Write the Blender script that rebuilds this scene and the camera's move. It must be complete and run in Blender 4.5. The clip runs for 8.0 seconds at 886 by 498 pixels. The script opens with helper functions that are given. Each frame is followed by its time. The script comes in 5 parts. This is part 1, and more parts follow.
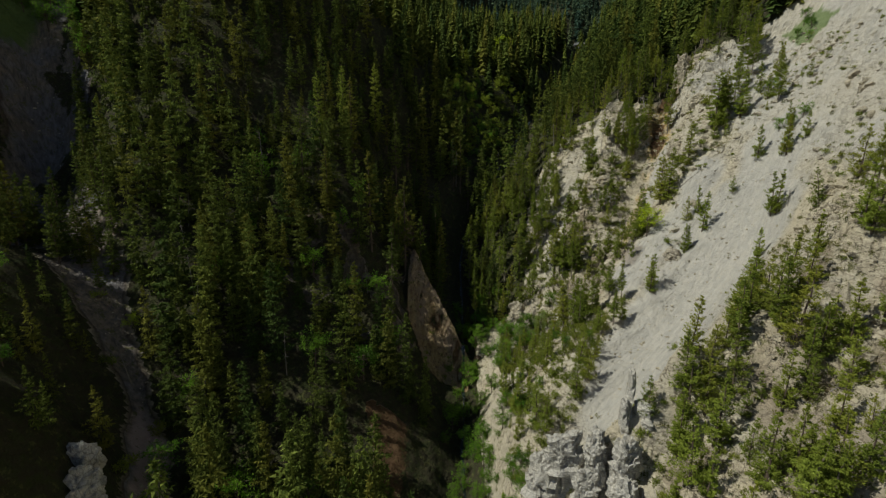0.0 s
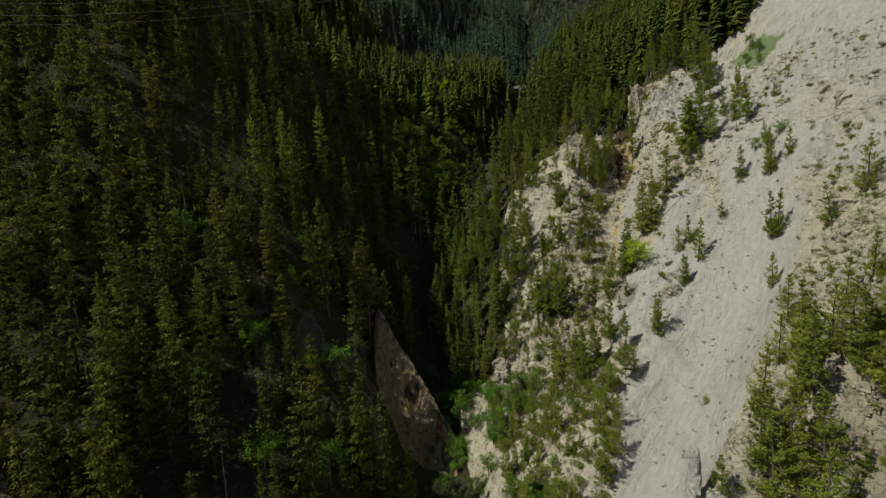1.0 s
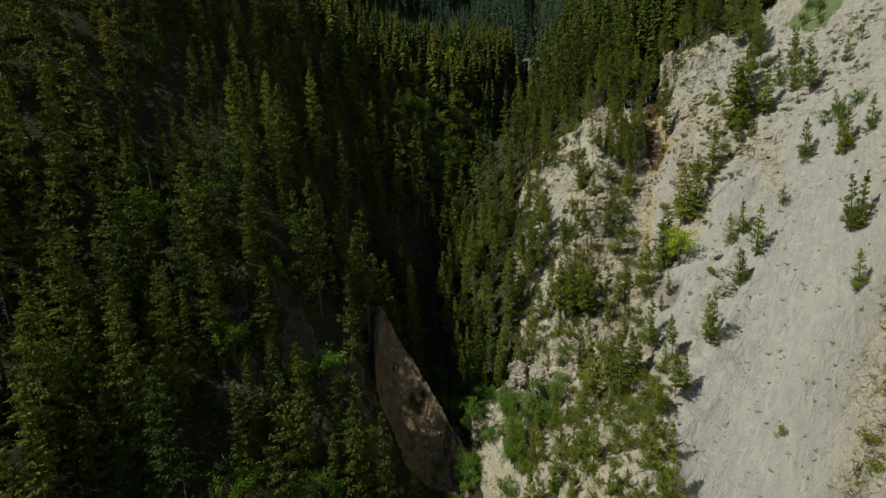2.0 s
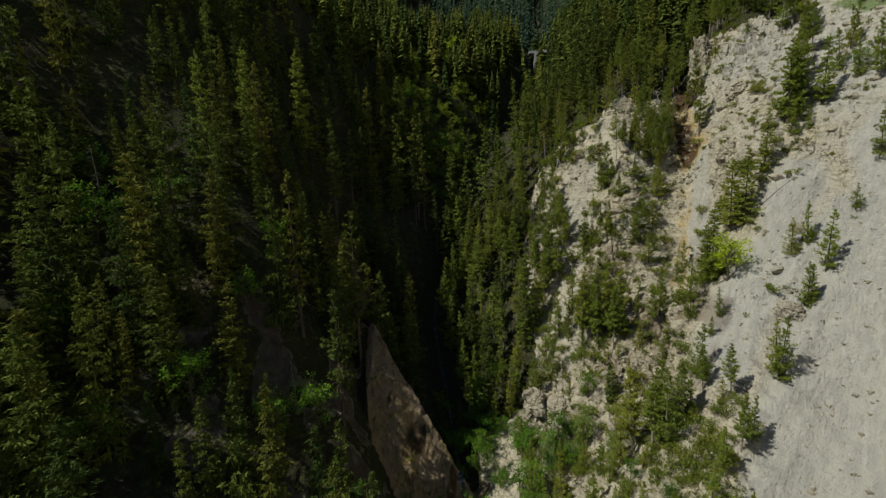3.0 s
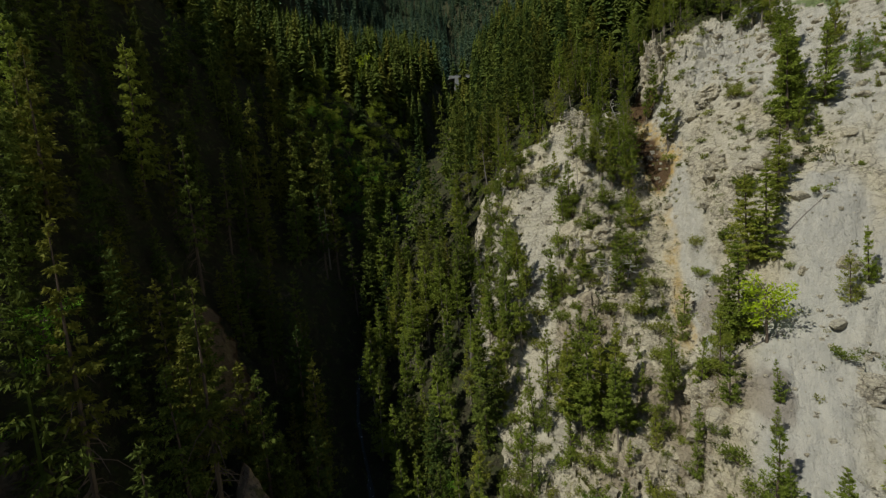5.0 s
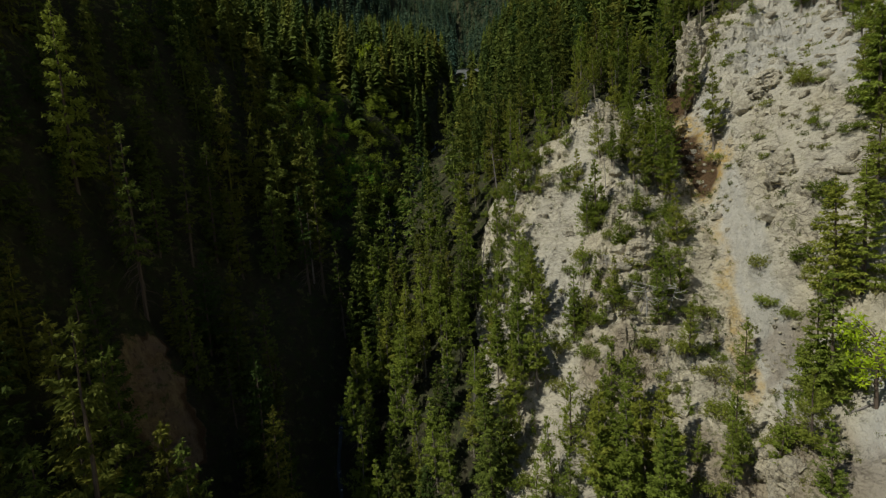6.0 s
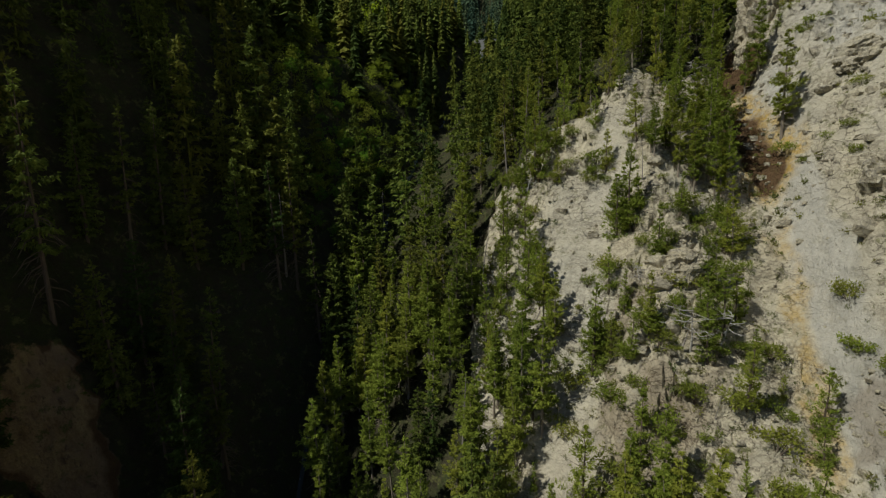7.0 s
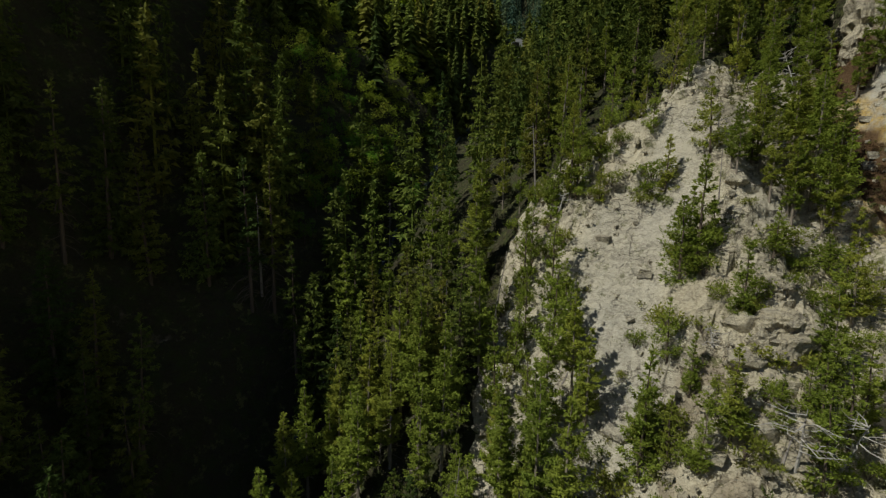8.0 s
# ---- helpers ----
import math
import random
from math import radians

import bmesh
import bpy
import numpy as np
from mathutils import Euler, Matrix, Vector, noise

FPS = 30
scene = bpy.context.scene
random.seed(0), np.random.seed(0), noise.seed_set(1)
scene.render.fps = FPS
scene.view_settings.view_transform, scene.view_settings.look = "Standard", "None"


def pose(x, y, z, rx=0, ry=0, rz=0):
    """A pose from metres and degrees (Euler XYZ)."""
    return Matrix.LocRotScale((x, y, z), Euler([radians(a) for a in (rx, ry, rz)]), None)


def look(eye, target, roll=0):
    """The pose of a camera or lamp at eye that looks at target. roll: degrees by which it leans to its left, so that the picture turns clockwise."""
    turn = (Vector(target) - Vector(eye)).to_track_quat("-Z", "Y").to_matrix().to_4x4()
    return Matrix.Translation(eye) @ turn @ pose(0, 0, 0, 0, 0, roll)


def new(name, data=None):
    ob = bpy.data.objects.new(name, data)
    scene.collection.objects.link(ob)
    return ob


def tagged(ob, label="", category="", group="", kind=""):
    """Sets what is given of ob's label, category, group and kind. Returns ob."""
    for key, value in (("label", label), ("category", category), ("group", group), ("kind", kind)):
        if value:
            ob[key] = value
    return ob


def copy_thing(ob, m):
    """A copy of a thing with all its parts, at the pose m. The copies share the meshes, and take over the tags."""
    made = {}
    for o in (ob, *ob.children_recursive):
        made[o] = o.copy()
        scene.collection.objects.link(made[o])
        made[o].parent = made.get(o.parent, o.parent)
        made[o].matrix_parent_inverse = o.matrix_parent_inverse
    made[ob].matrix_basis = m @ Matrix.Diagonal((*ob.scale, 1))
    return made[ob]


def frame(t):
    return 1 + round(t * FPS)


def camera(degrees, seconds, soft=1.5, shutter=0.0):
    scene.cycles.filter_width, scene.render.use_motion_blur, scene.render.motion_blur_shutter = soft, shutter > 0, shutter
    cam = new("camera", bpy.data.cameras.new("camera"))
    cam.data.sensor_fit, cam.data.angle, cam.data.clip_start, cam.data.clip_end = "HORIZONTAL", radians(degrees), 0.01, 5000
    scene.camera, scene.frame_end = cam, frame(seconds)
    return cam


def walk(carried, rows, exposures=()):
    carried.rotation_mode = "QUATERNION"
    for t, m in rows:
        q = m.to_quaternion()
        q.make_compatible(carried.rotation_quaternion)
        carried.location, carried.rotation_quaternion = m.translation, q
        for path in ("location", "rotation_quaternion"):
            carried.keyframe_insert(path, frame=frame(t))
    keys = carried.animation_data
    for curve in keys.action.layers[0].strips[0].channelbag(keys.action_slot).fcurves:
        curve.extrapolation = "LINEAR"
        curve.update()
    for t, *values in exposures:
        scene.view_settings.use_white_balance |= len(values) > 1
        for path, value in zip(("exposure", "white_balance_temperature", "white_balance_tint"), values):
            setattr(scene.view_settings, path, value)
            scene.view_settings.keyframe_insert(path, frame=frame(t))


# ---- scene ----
cam = camera(89.9, 8.0, soft=1.25)
METRES, EYE, TILT, LEAN, TURN = 150.0, 100.0, -13.0, 0.0, 0.0
ROWS = [
    (0.0, 0.0, 0.0, 0.0, 0.0, 0.0, -0.0),
    (0.5, -0.0231, 0.0713, 0.005, -3.24, 4.86, 3.59),
    (1.0, -0.038, 0.1385, 0.0175, -6.34, 5.86, 5.12),
    (1.5, -0.0454, 0.202, 0.0325, -6.58, 3.78, 4.77),
    (3.0, -0.0418, 0.3839, 0.069, -7.03, 3.12, 4.13),
    (3.5, -0.0343, 0.4449, 0.0815, -7.69, 3.33, 4.01),
    (4.0, -0.0245, 0.5057, 0.0947, -12.01, 4.7, 6.44),
    (5.5, 0.0252, 0.6731, 0.136, -16.33, 6.56, 8.5),
    (6.0, 0.0495, 0.7247, 0.1536, -15.28, 6.48, 7.59),
    (6.5, 0.0761, 0.7749, 0.1704, -14.56, 6.04, 6.68),
    (7.0, 0.1037, 0.8249, 0.185, -13.98, 3.88, 4.78),
    (7.5, 0.1309, 0.8754, 0.1994, -12.65, 3.78, 2.29),
    (8.0, 0.1565, 0.9287, 0.2149, -10.38, 4.66, 1.19),
]
walk(cam, [(t, pose(0, 0, EYE, TILT, LEAN, TURN) @ pose(METRES * x, METRES * y, METRES * z, 90 + pitch, roll, yaw)) for t, x, y, z, yaw, pitch, roll in ROWS])

# ---- daylight: a clear sky, the sun ahead to the left over the shaded side of the gorge ----
SUN = Vector((-0.64, -0.11, 0.80)).normalized()
world = bpy.data.worlds.new("sky")
scene.world = world
world.use_nodes = True
wn = world.node_tree
sky = wn.nodes.new("ShaderNodeTexSky")
sky.sky_type, sky.sun_disc = "NISHITA", False
sky.sun_elevation, sky.sun_rotation = math.asin(SUN.z), math.atan2(SUN.x, SUN.y)
sky.altitude, sky.air_density, sky.dust_density = 1000, 1.0, 0.6
wn.links.new(sky.outputs["Color"], wn.nodes["Background"].inputs["Color"])
wn.nodes["Background"].inputs["Strength"].default_value = 0.045
sun = new("sun", bpy.data.lights.new("sun", "SUN"))
sun.data.energy, sun.data.angle, sun.data.color = 3.6, radians(0.53), (0.965, 0.968, 0.88)
sun.matrix_world = look((0, 0, 400), Vector((0, 0, 400)) - SUN)
scene.view_settings.exposure = 0.0

# ---- the lie of the land: cross-sections of the gorge, then its ribs and gullies ----
ALONG = np.array([0, 50, 90, 115, 140, 165, 185, 205, 235, 300, 400.0])
AXIS = np.array([5, 5, 6, 6, 7, 8, 8, 10, 26, 56, 118.0])
FLOOR = np.array([-32, -11, 4, 10, 19, 33, 42, 55, 80, 116, 160.0])
LEFT_OFF = [-150, -105, -75, -45, -25, -10]
# outer slopes past y 180 are raised so they shade the left side
LEFT = [
    [111, 71, 41, 10, -10, -24], [105, 78, 68, 19, -2, -9], [98, 77, 44, 23, 15, 9], [76, 77, 58, 47, 31, 18],
    [73, 91, 78, 65, 46, 24], [104, 121, 101, 92, 60, 39], [150, 156, 138, 108, 63, 50], [182, 178, 158, 116, 79, 66],
    [205, 196, 174, 132, 102, 92], [225, 184, 166, 151, 140, 126], [250, 190, 180, 184, 182, 173]]
RIGHT_OFF = [12, 28, 48, 72, 105, 150]
RIGHT = [
    [-13, 10, 34, 65, 113, 173], [14, 34, 52, 82, 114, 166], [30, 42, 55, 80, 108, 162], [28, 44, 53, 71, 111, 161],
    [28, 39, 62, 79, 120, 159], [35, 45, 65, 88, 125, 161], [46, 61, 80, 97, 128, 172], [60, 77, 100, 115, 139, 188],
    [92, 106, 124, 136, 155, 204], [118, 132, 152, 172, 192, 228], [186, 201, 214, 227, 243, 264]]
ACROSS = np.array(LEFT_OFF + [0] + RIGHT_OFF, float)
LAND = np.array([l + [f] + r for l, f, r in zip(LEFT, FLOOR, RIGHT)], float)

# crest and gully lines in plan: (points, rise, half width)
LINES = [
    ([(106, 218), (91, 194), (74, 168), (62, 152), (48, 142)], -6.5, 5.5),
    ([(84, 222), (73, 204), (65, 184), (56, 173), (44, 168)], 6.0, 6.0),
    ([(112, 214), (100, 178), (88, 160), (84, 146)], 5.0, 6.0),
    ([(130, 182), (104, 142), (80, 116), (62, 106), (48, 95), (33, 86), (22, 81)], -5.0, 9.0),
    ([(100, 80), (65, 77), (50, 77)], 9.0, 7.0),
    ([(44, 77), (30, 75), (18, 76)], 10.0, 4.5),
    ([(-44, 205), (-26, 196), (-14, 190)], 8.0, 6.0),
    ([(64.5, 150.5), (60, 147), (54.5, 143)], 3.5, 1.6),
    ([(-154, 180), (-140, 165), (-122, 132), (-73, 96), (-58, 76), (-44, 40)], -7.0, 12.0),
    ([(-112, 160), (-100, 140), (-88, 126), (-66, 108)], 4.0, 8.0),
]


def blend(grid, v):
    """For each v: the first of four neighbours in grid, and their smooth weights."""
    v = np.clip(v, grid[0], grid[-1])
    i = np.clip(np.searchsorted(grid, v, side="right") - 1, 0, len(grid) - 2)
    t = (v - grid[i]) / (grid[i + 1] - grid[i])
    w = [-.5 * t**3 + t * t - .5 * t, 1.5 * t**3 - 2.5 * t * t + 1, -1.5 * t**3 + 2 * t * t + .5 * t, .5 * t**3 - .5 * t * t]
    return [(np.clip(i - 1 + k, 0, len(grid) - 1), w[k]) for k in range(4)]


def axis_x(y):
    return sum(AXIS[i] * w for i, w in blend(ALONG, y)) + np.clip(np.asarray(y, float) - 400, 0, 500) * 0.35


def lattice(ix, iy, seed):
    h = (ix.astype(np.int64) * 374761393 + iy.astype(np.int64) * 668265263 + seed * 974711) & 0x7FFFFFFF
    h = ((h ^ (h >> 13)) * 1274126177) & 0x7FFFFFFF
    return ((h ^ (h >> 16)) & 0xFFFF) / 65535.0


def grain(x, y, size, seed=0, octaves=4, ridged=False):
    """Fractal noise, -1 to 1, vectorised; ridged: with sharp crests."""
    total, amp, norm = 0.0, 1.0, 0.0
    x, y = np.asarray(x, float) / size, np.asarray(y, float) / size
    for o in range(octaves):
        ix, iy = np.floor(x), np.floor(y)
        fx, fy = x - ix, y - iy
        fx, fy = fx * fx * (3 - 2 * fx), fy * fy * (3 - 2 * fy)
        s = seed * 17 + o
        a, b = lattice(ix, iy, s), lattice(ix + 1, iy, s)
        c, d = lattice(ix, iy + 1, s), lattice(ix + 1, iy + 1, s)
        n = (a + (b - a) * fx) * (1 - fy) + (c + (d - c) * fx) * fy
        n = 2 * n - 1
        if ridged:
            n = 1 - 2 * np.abs(n)
        total, norm = total + amp * n, norm + amp
        amp, x, y = amp * 0.5, x * 2.03 + 11.7, y * 2.03 - 5.3
    return total / norm


def away(x, y, points):
    """Distance in plan from a line of points."""
    best = np.full(np.shape(x), 1e9)
    for (ax, ay), (bx, by) in zip(points, points[1:]):
        dx, dy = bx - ax, by - ay
        t = np.clip(((x - ax) * dx + (y - ay) * dy) / (dx * dx + dy * dy), 0, 1)
        best = np.minimum(best, np.hypot(x - ax - t * dx, y - ay - t * dy))
    return best


def inside(x, y, points):
    """Whether a place lies in a polygon of the plan."""
    hit = np.zeros(np.shape(x), bool)
    for (ax, ay), (bx, by) in zip(points, points[1:] + points[:1]):
        cross = (ay > y) != (by > y)
        hit ^= cross & (x < (bx - ax) * (y - ay) / (by - ay if by != ay else 1e-9) + ax)
    return hit


def smooth(a, b, v):
    t = np.clip((v - a) / (b - a), 0, 1)
    return t * t * (3 - 2 * t)


def plane(x, y, a, b, c):
    n = np.cross(np.subtract(b, a), np.subtract(c, a))
    return a[2] - (n[0] * (x - a[0]) + n[1] * (y - a[1])) / n[2]


# the bare earth fin that ends the left-hand spur: tip, gorge foot, front foot, back of its crest
FIN = ((-10, 158, 62), (10, 146, 24), (-17, 141, 28), (-26, 182, 67))
FIN_BACK = ((-20, 193, 80), (-16, 186, 55), (-28, 184, 56), (-40, 214, 97))


def fin(x, y, corners, top):
    tip, foot, front, back = corners
    faces = plane(x, y, tip, foot, front), plane(x, y, tip, foot, back), plane(x, y, tip, front, back)
    rill = 1.3 * grain(0.8 * x + 0.55 * y, 0.12 * (x - y), 3.0, 12, 3, True) + 0.7 * grain(x, y, 2.4, 13, 3, True)
    return np.minimum(np.minimum(faces[0], faces[1]), np.minimum(faces[2], top)) + rill


def strata(x, y, z, weight):
    """Steps of tilted rock beds."""
    bed = 2.6
    q = (z + 0.25 * x - 0.12 * y + 2.2 * grain(x, y, 11, 21, 3)) / bed
    f = q - np.floor(q)
    return z + weight * bed * (smooth(0.25, 0.85, f) - f)


# smooth runs of sand and fine scree on the rock wall, in plan
SAND = [[(69, 201), (62, 195), (55, 190), (50, 183), (45, 175), (41, 165)], [(97, 196), (91.5, 188), (79, 169), (70, 157), (66, 150)], [(58, 193), (52, 194)], [(100, 178), (92, 172), (86, 160)]]


def sandy(x, y):
    """How smooth and sandy the wall is, 0 to 1."""
    w = 1.6 * grain(x, y, 6, 78, 3)
    runs = np.maximum.reduce([smooth(5.0, 2.4, away(x, y, line) + w) for line in SAND])
    return np.maximum(runs, 0.7 * smooth(0.2, 0.45, grain(x, y, 11, 77, 3)))


def blocks(x, y, size, seed):
    """Broken rock: cells of even height with sharp steps between them, -1 to 1."""
    x, y = np.asarray(x, float) / size, np.asarray(y, float) / size
    ix, iy = np.floor(x), np.floor(y)
    best, value = np.full(np.shape(x), 1e9), np.zeros(np.shape(x))
    for i in (-1, 0, 1):
        for j in (-1, 0, 1):
            cx, cy = ix + i, iy + j
            d = np.hypot(cx + lattice(cx, cy, seed) - x, cy + lattice(cx, cy, seed + 1) - y)
            near = d < best
            best, value = np.where(near, d, best), np.where(near, 2 * lattice(cx, cy, seed + 2) - 1, value)
    return value


def height(x, y, fine=True):
    """The ground's height."""
    x, y = np.asarray(x, float), np.asarray(y, float)
    off = x - axis_x(y)
    z = 0.0
    across = blend(ACROSS, off)
    for i, wy in blend(ALONG, y):
        for j, wx in across:
            z = z + LAND[i, j] * wy * wx
    # steep rise left of the ravine, mostly out of view, added to shade it
    z = z + 0.45 * np.clip(-150 - off, 0, 55) + 0.8 * smooth(110, 150, y) * smooth(300, 240, y) * np.clip(-170 - off, 0, 70) + 1.6 * smooth(190, 158, y) * smooth(84, 112, y) * np.minimum(np.clip(-150 - off, 0, None), 18 + 26 * smooth(168, 142, y)) + 0.3 * np.clip(-205 - off, 0, 60) + 0.03 * np.clip(-265 - off, 0, None) + 0.8 * np.clip(off - 150, 0, None)
    z = z + 0.45 * np.clip(y, None, 0) + 0.22 * np.clip(y - 400, 0, None) + smooth(425, 540, y) * (12 + 22 * smooth(20, -20, off)) + 0.42 * np.clip(y - 650, 0, None) * smooth(-900, -250, off)
    for points, rise, half in LINES:
        z = z + rise * np.exp(-(away(x, y, points) / half) ** 2)
    far = smooth(300, 700, y) + smooth(150, 400, np.abs(off))
    z = z + grain(x, y, 140, 3, 4) * 40 * np.clip(far, 0, 1)
    if fine:
        right = smooth(8, 22, off) * (1 - smooth(220, 260, y))
        u, v = 0.92 * y - 0.4 * x, 0.92 * x + 0.4 * y
        z = z + right * (3.0 * grain(u, v * 0.3, 13, 5, 4, True) + 0.9 * grain(x, y, 4.2, 6, 3, True)) * (0.35 + 0.65 * smooth(7, 13, away(x, y, LINES[3][0]))) * (1 - 0.7 * sandy(x, y))
        flute = grain(0.68 * x - 0.73 * y, 0.14 * (0.73 * x + 0.68 * y), 5.5, 81, 4, True)
        z = z + right * 1.5 * flute * smooth(92, 104, x) * smooth(206, 190, y) * smooth(-0.4, 0.1, grain(x, y, 24, 82, 2))
        crag = smooth(-0.15, 0.25, grain(x, y, 20, 22, 3)) * smooth(9, 15, away(x, y, LINES[3][0])) * (1 - sandy(x, y))
        z = strata(x, y, z, 0.85 * right * crag)
        z = z + (1 - right) * (2.0 * grain(x, y, 17, 8, 4) + 0.8 * grain(x, y, 5, 9, 3, True))
        z = z - 1.3 * np.exp(-(off / 2.2) ** 2)
    return np.maximum(z, np.maximum(np.where((np.abs(x + 10) < 30) & (np.abs(y - 158) < 30), fin(x, y, FIN, 66), -999), np.where((np.abs(x + 24) < 20) & (np.abs(y - 194) < 20), fin(x, y, FIN_BACK, np.minimum(92, 80 - 1.7 * (x + 20) + 0.25 * np.abs(y - 193))), -999)))


# ---- materials ----
class Nodes:
    """A short hand for node trees."""

    def __init__(self, name):
        self.mat = bpy.data.materials.new(name)
        self.mat.use_nodes = True
        self.tree = self.mat.node_tree
        self.bsdf = self.tree.nodes["Principled BSDF"]
        self.out = self.tree.nodes["Material Output"]
        self.place = self.add("ShaderNodeTexCoord").outputs["Object"]

    def add(self, kind, **props):
        n = self.tree.nodes.new(kind)
        for k, v in props.items():
            n.inputs[k].default_value = v
        return n

    def link(self, a, b):
        self.tree.links.new(a, b)

    def world(self):
        return self.add("ShaderNodeNewGeometry").outputs["Position"]

    def noise(self, scale, detail=5.0, rough=0.6, at=None, stretch=None):
        n = self.add("ShaderNodeTexNoise", Scale=scale, Detail=detail, Roughness=rough)
        at = at or self.place
        if stretch:
            m = self.add("ShaderNodeMapping")
            m.inputs["Scale"].default_value = stretch
            self.link(at, m.inputs["Vector"])
            at = m.outputs["Vector"]
        self.link(at, n.inputs["Vector"])
        return n.outputs["Fac"]

    def cells(self, scale, at=None, feature="DISTANCE_TO_EDGE"):
        n = self.add("ShaderNodeTexVoronoi", Scale=scale)
        n.feature = feature
        self.link(at or self.place, n.inputs["Vector"])
        return n.outputs["Distance"]

    def ramp(self, fac, *stops):
        n = self.add("ShaderNodeValToRGB")
        e = n.color_ramp.elements
        while len(e) < len(stops):
            e.new(0.5)
        for el, (p, c) in zip(e, stops):
            el.position, el.color = p, (*c, 1) if isinstance(c, tuple) else (c, c, c, 1)
        self.link(fac, n.inputs["Fac"])
        return n.outputs["Color"]

    def mix(self, fac, a, b, mode="MIX"):
        n = self.add("ShaderNodeMix")
        n.data_type, n.blend_type = "RGBA", mode
        for socket, v in ((n.inputs[0], fac), (n.inputs[6], a), (n.inputs[7], b)):
            if isinstance(v, (int, float)):
                socket.default_value = v
            elif isinstance(v, tuple):
                socket.default_value = (*v, 1)
            else:
                self.link(v, socket)
        return n.outputs[2]

    def calc(self, op, a, b=0.5):
        n = self.add("ShaderNodeMath")
        n.operation = op
        for socket, v in ((n.inputs[0], a), (n.inputs[1], b)):
            if isinstance(v, (int, float)):
                socket.default_value = v
            else:
                self.link(v, socket)
        return n.outputs[0]

    def layer(self, name):
        n = self.add("ShaderNodeAttribute")
        n.attribute_name = name
        return n

    def bump(self, *heights):
        normal = None
        for h, strength, dist in heights:
            b = self.add("ShaderNodeBump", Strength=strength, Distance=dist)
            self.link(h, b.inputs["Height"])
            if normal:
                self.link(normal, b.inputs["Normal"])
            normal = b.outputs["Normal"]
        self.link(normal, self.bsdf.inputs["Normal"])

    def done(self, colour, rough=0.85, spec=0.2, metal=0.0):
        if isinstance(colour, tuple):
            self.bsdf.inputs["Base Color"].default_value = (*colour, 1)
        else:
            self.link(colour, self.bsdf.inputs["Base Color"])
        self.bsdf.inputs["Roughness"].default_value = rough
        self.bsdf.inputs["Specular IOR Level"].default_value = spec
        self.bsdf.inputs["Metallic"].default_value = metal
        return self.mat


def rock_colour(m, at):
    big = m.noise(0.05, 6, 0.6, at)
    mid = m.noise(0.45, 7, 0.7, at)
    fine = m.noise(3.0, 6, 0.75, at)
    c = m.ramp(big, (0.3, (0.485, 0.41, 0.275)), (0.5, (0.52, 0.455, 0.325)), (0.7, (0.485, 0.44, 0.345)))
    c = m.mix(m.ramp(mid, (0.5, 0.0), (0.7, 0.6)), c, (0.36, 0.315, 0.245))
    c = m.mix(m.ramp(fine, (0.3, 0.0), (0.75, 0.45)), c, (0.58, 0.53, 0.41))
    bend = m.noise(0.16, 4, 0.6, at)
    bands = m.noise(0.55, 6, 0.65, at, (0.8, 0.8, 1.7))
    ledge = m.calc("MULTIPLY", m.ramp(bands, (0.44, 0.0), (0.49, 1.0), (0.50, 1.0), (0.55, 0.0)), m.ramp(bend, (0.42, 0.0), (0.55, 1.0)))
    # crevice shade painted dark along the ledge lines
    c = m.mix(m.calc("MULTIPLY", ledge, 0.5), c, (0.21, 0.175, 0.125))
    wob = m.add("ShaderNodeTexNoise", Scale=0.35, Detail=5.0, Roughness=0.65)
    m.link(at, wob.inputs["Vector"])
    bent = m.add("ShaderNodeVectorMath")
    bent.operation = "MULTIPLY_ADD"
    bent.inputs[1].default_value = (3.2, 3.2, 3.2)
    m.link(wob.outputs["Color"], bent.inputs[0]), m.link(at, bent.inputs[2])
    tilt = m.add("ShaderNodeMapping")
    tilt.inputs["Rotation"].default_value = (0.5, 0.35, 0.4)
    tilt.inputs["Scale"].default_value = (0.32, 0.4, 0.75)
    m.link(bent.outputs[0], tilt.inputs["Vector"])
    crack = m.calc("MULTIPLY", m.ramp(m.cells(1.0, tilt.outputs[0]), (0.0, 1.0), (0.05, 0.0)), m.ramp(m.noise(0.12, 5, 0.65, at), (0.46, 0.0), (0.56, 1.0)))
    c = m.mix(m.calc("MULTIPLY", crack, 0.8), c, (0.13, 0.105, 0.075))
    bands = m.calc("SUBTRACT", bands, m.calc("MULTIPLY", crack, 0.35))
    return c, mid, fine, bands


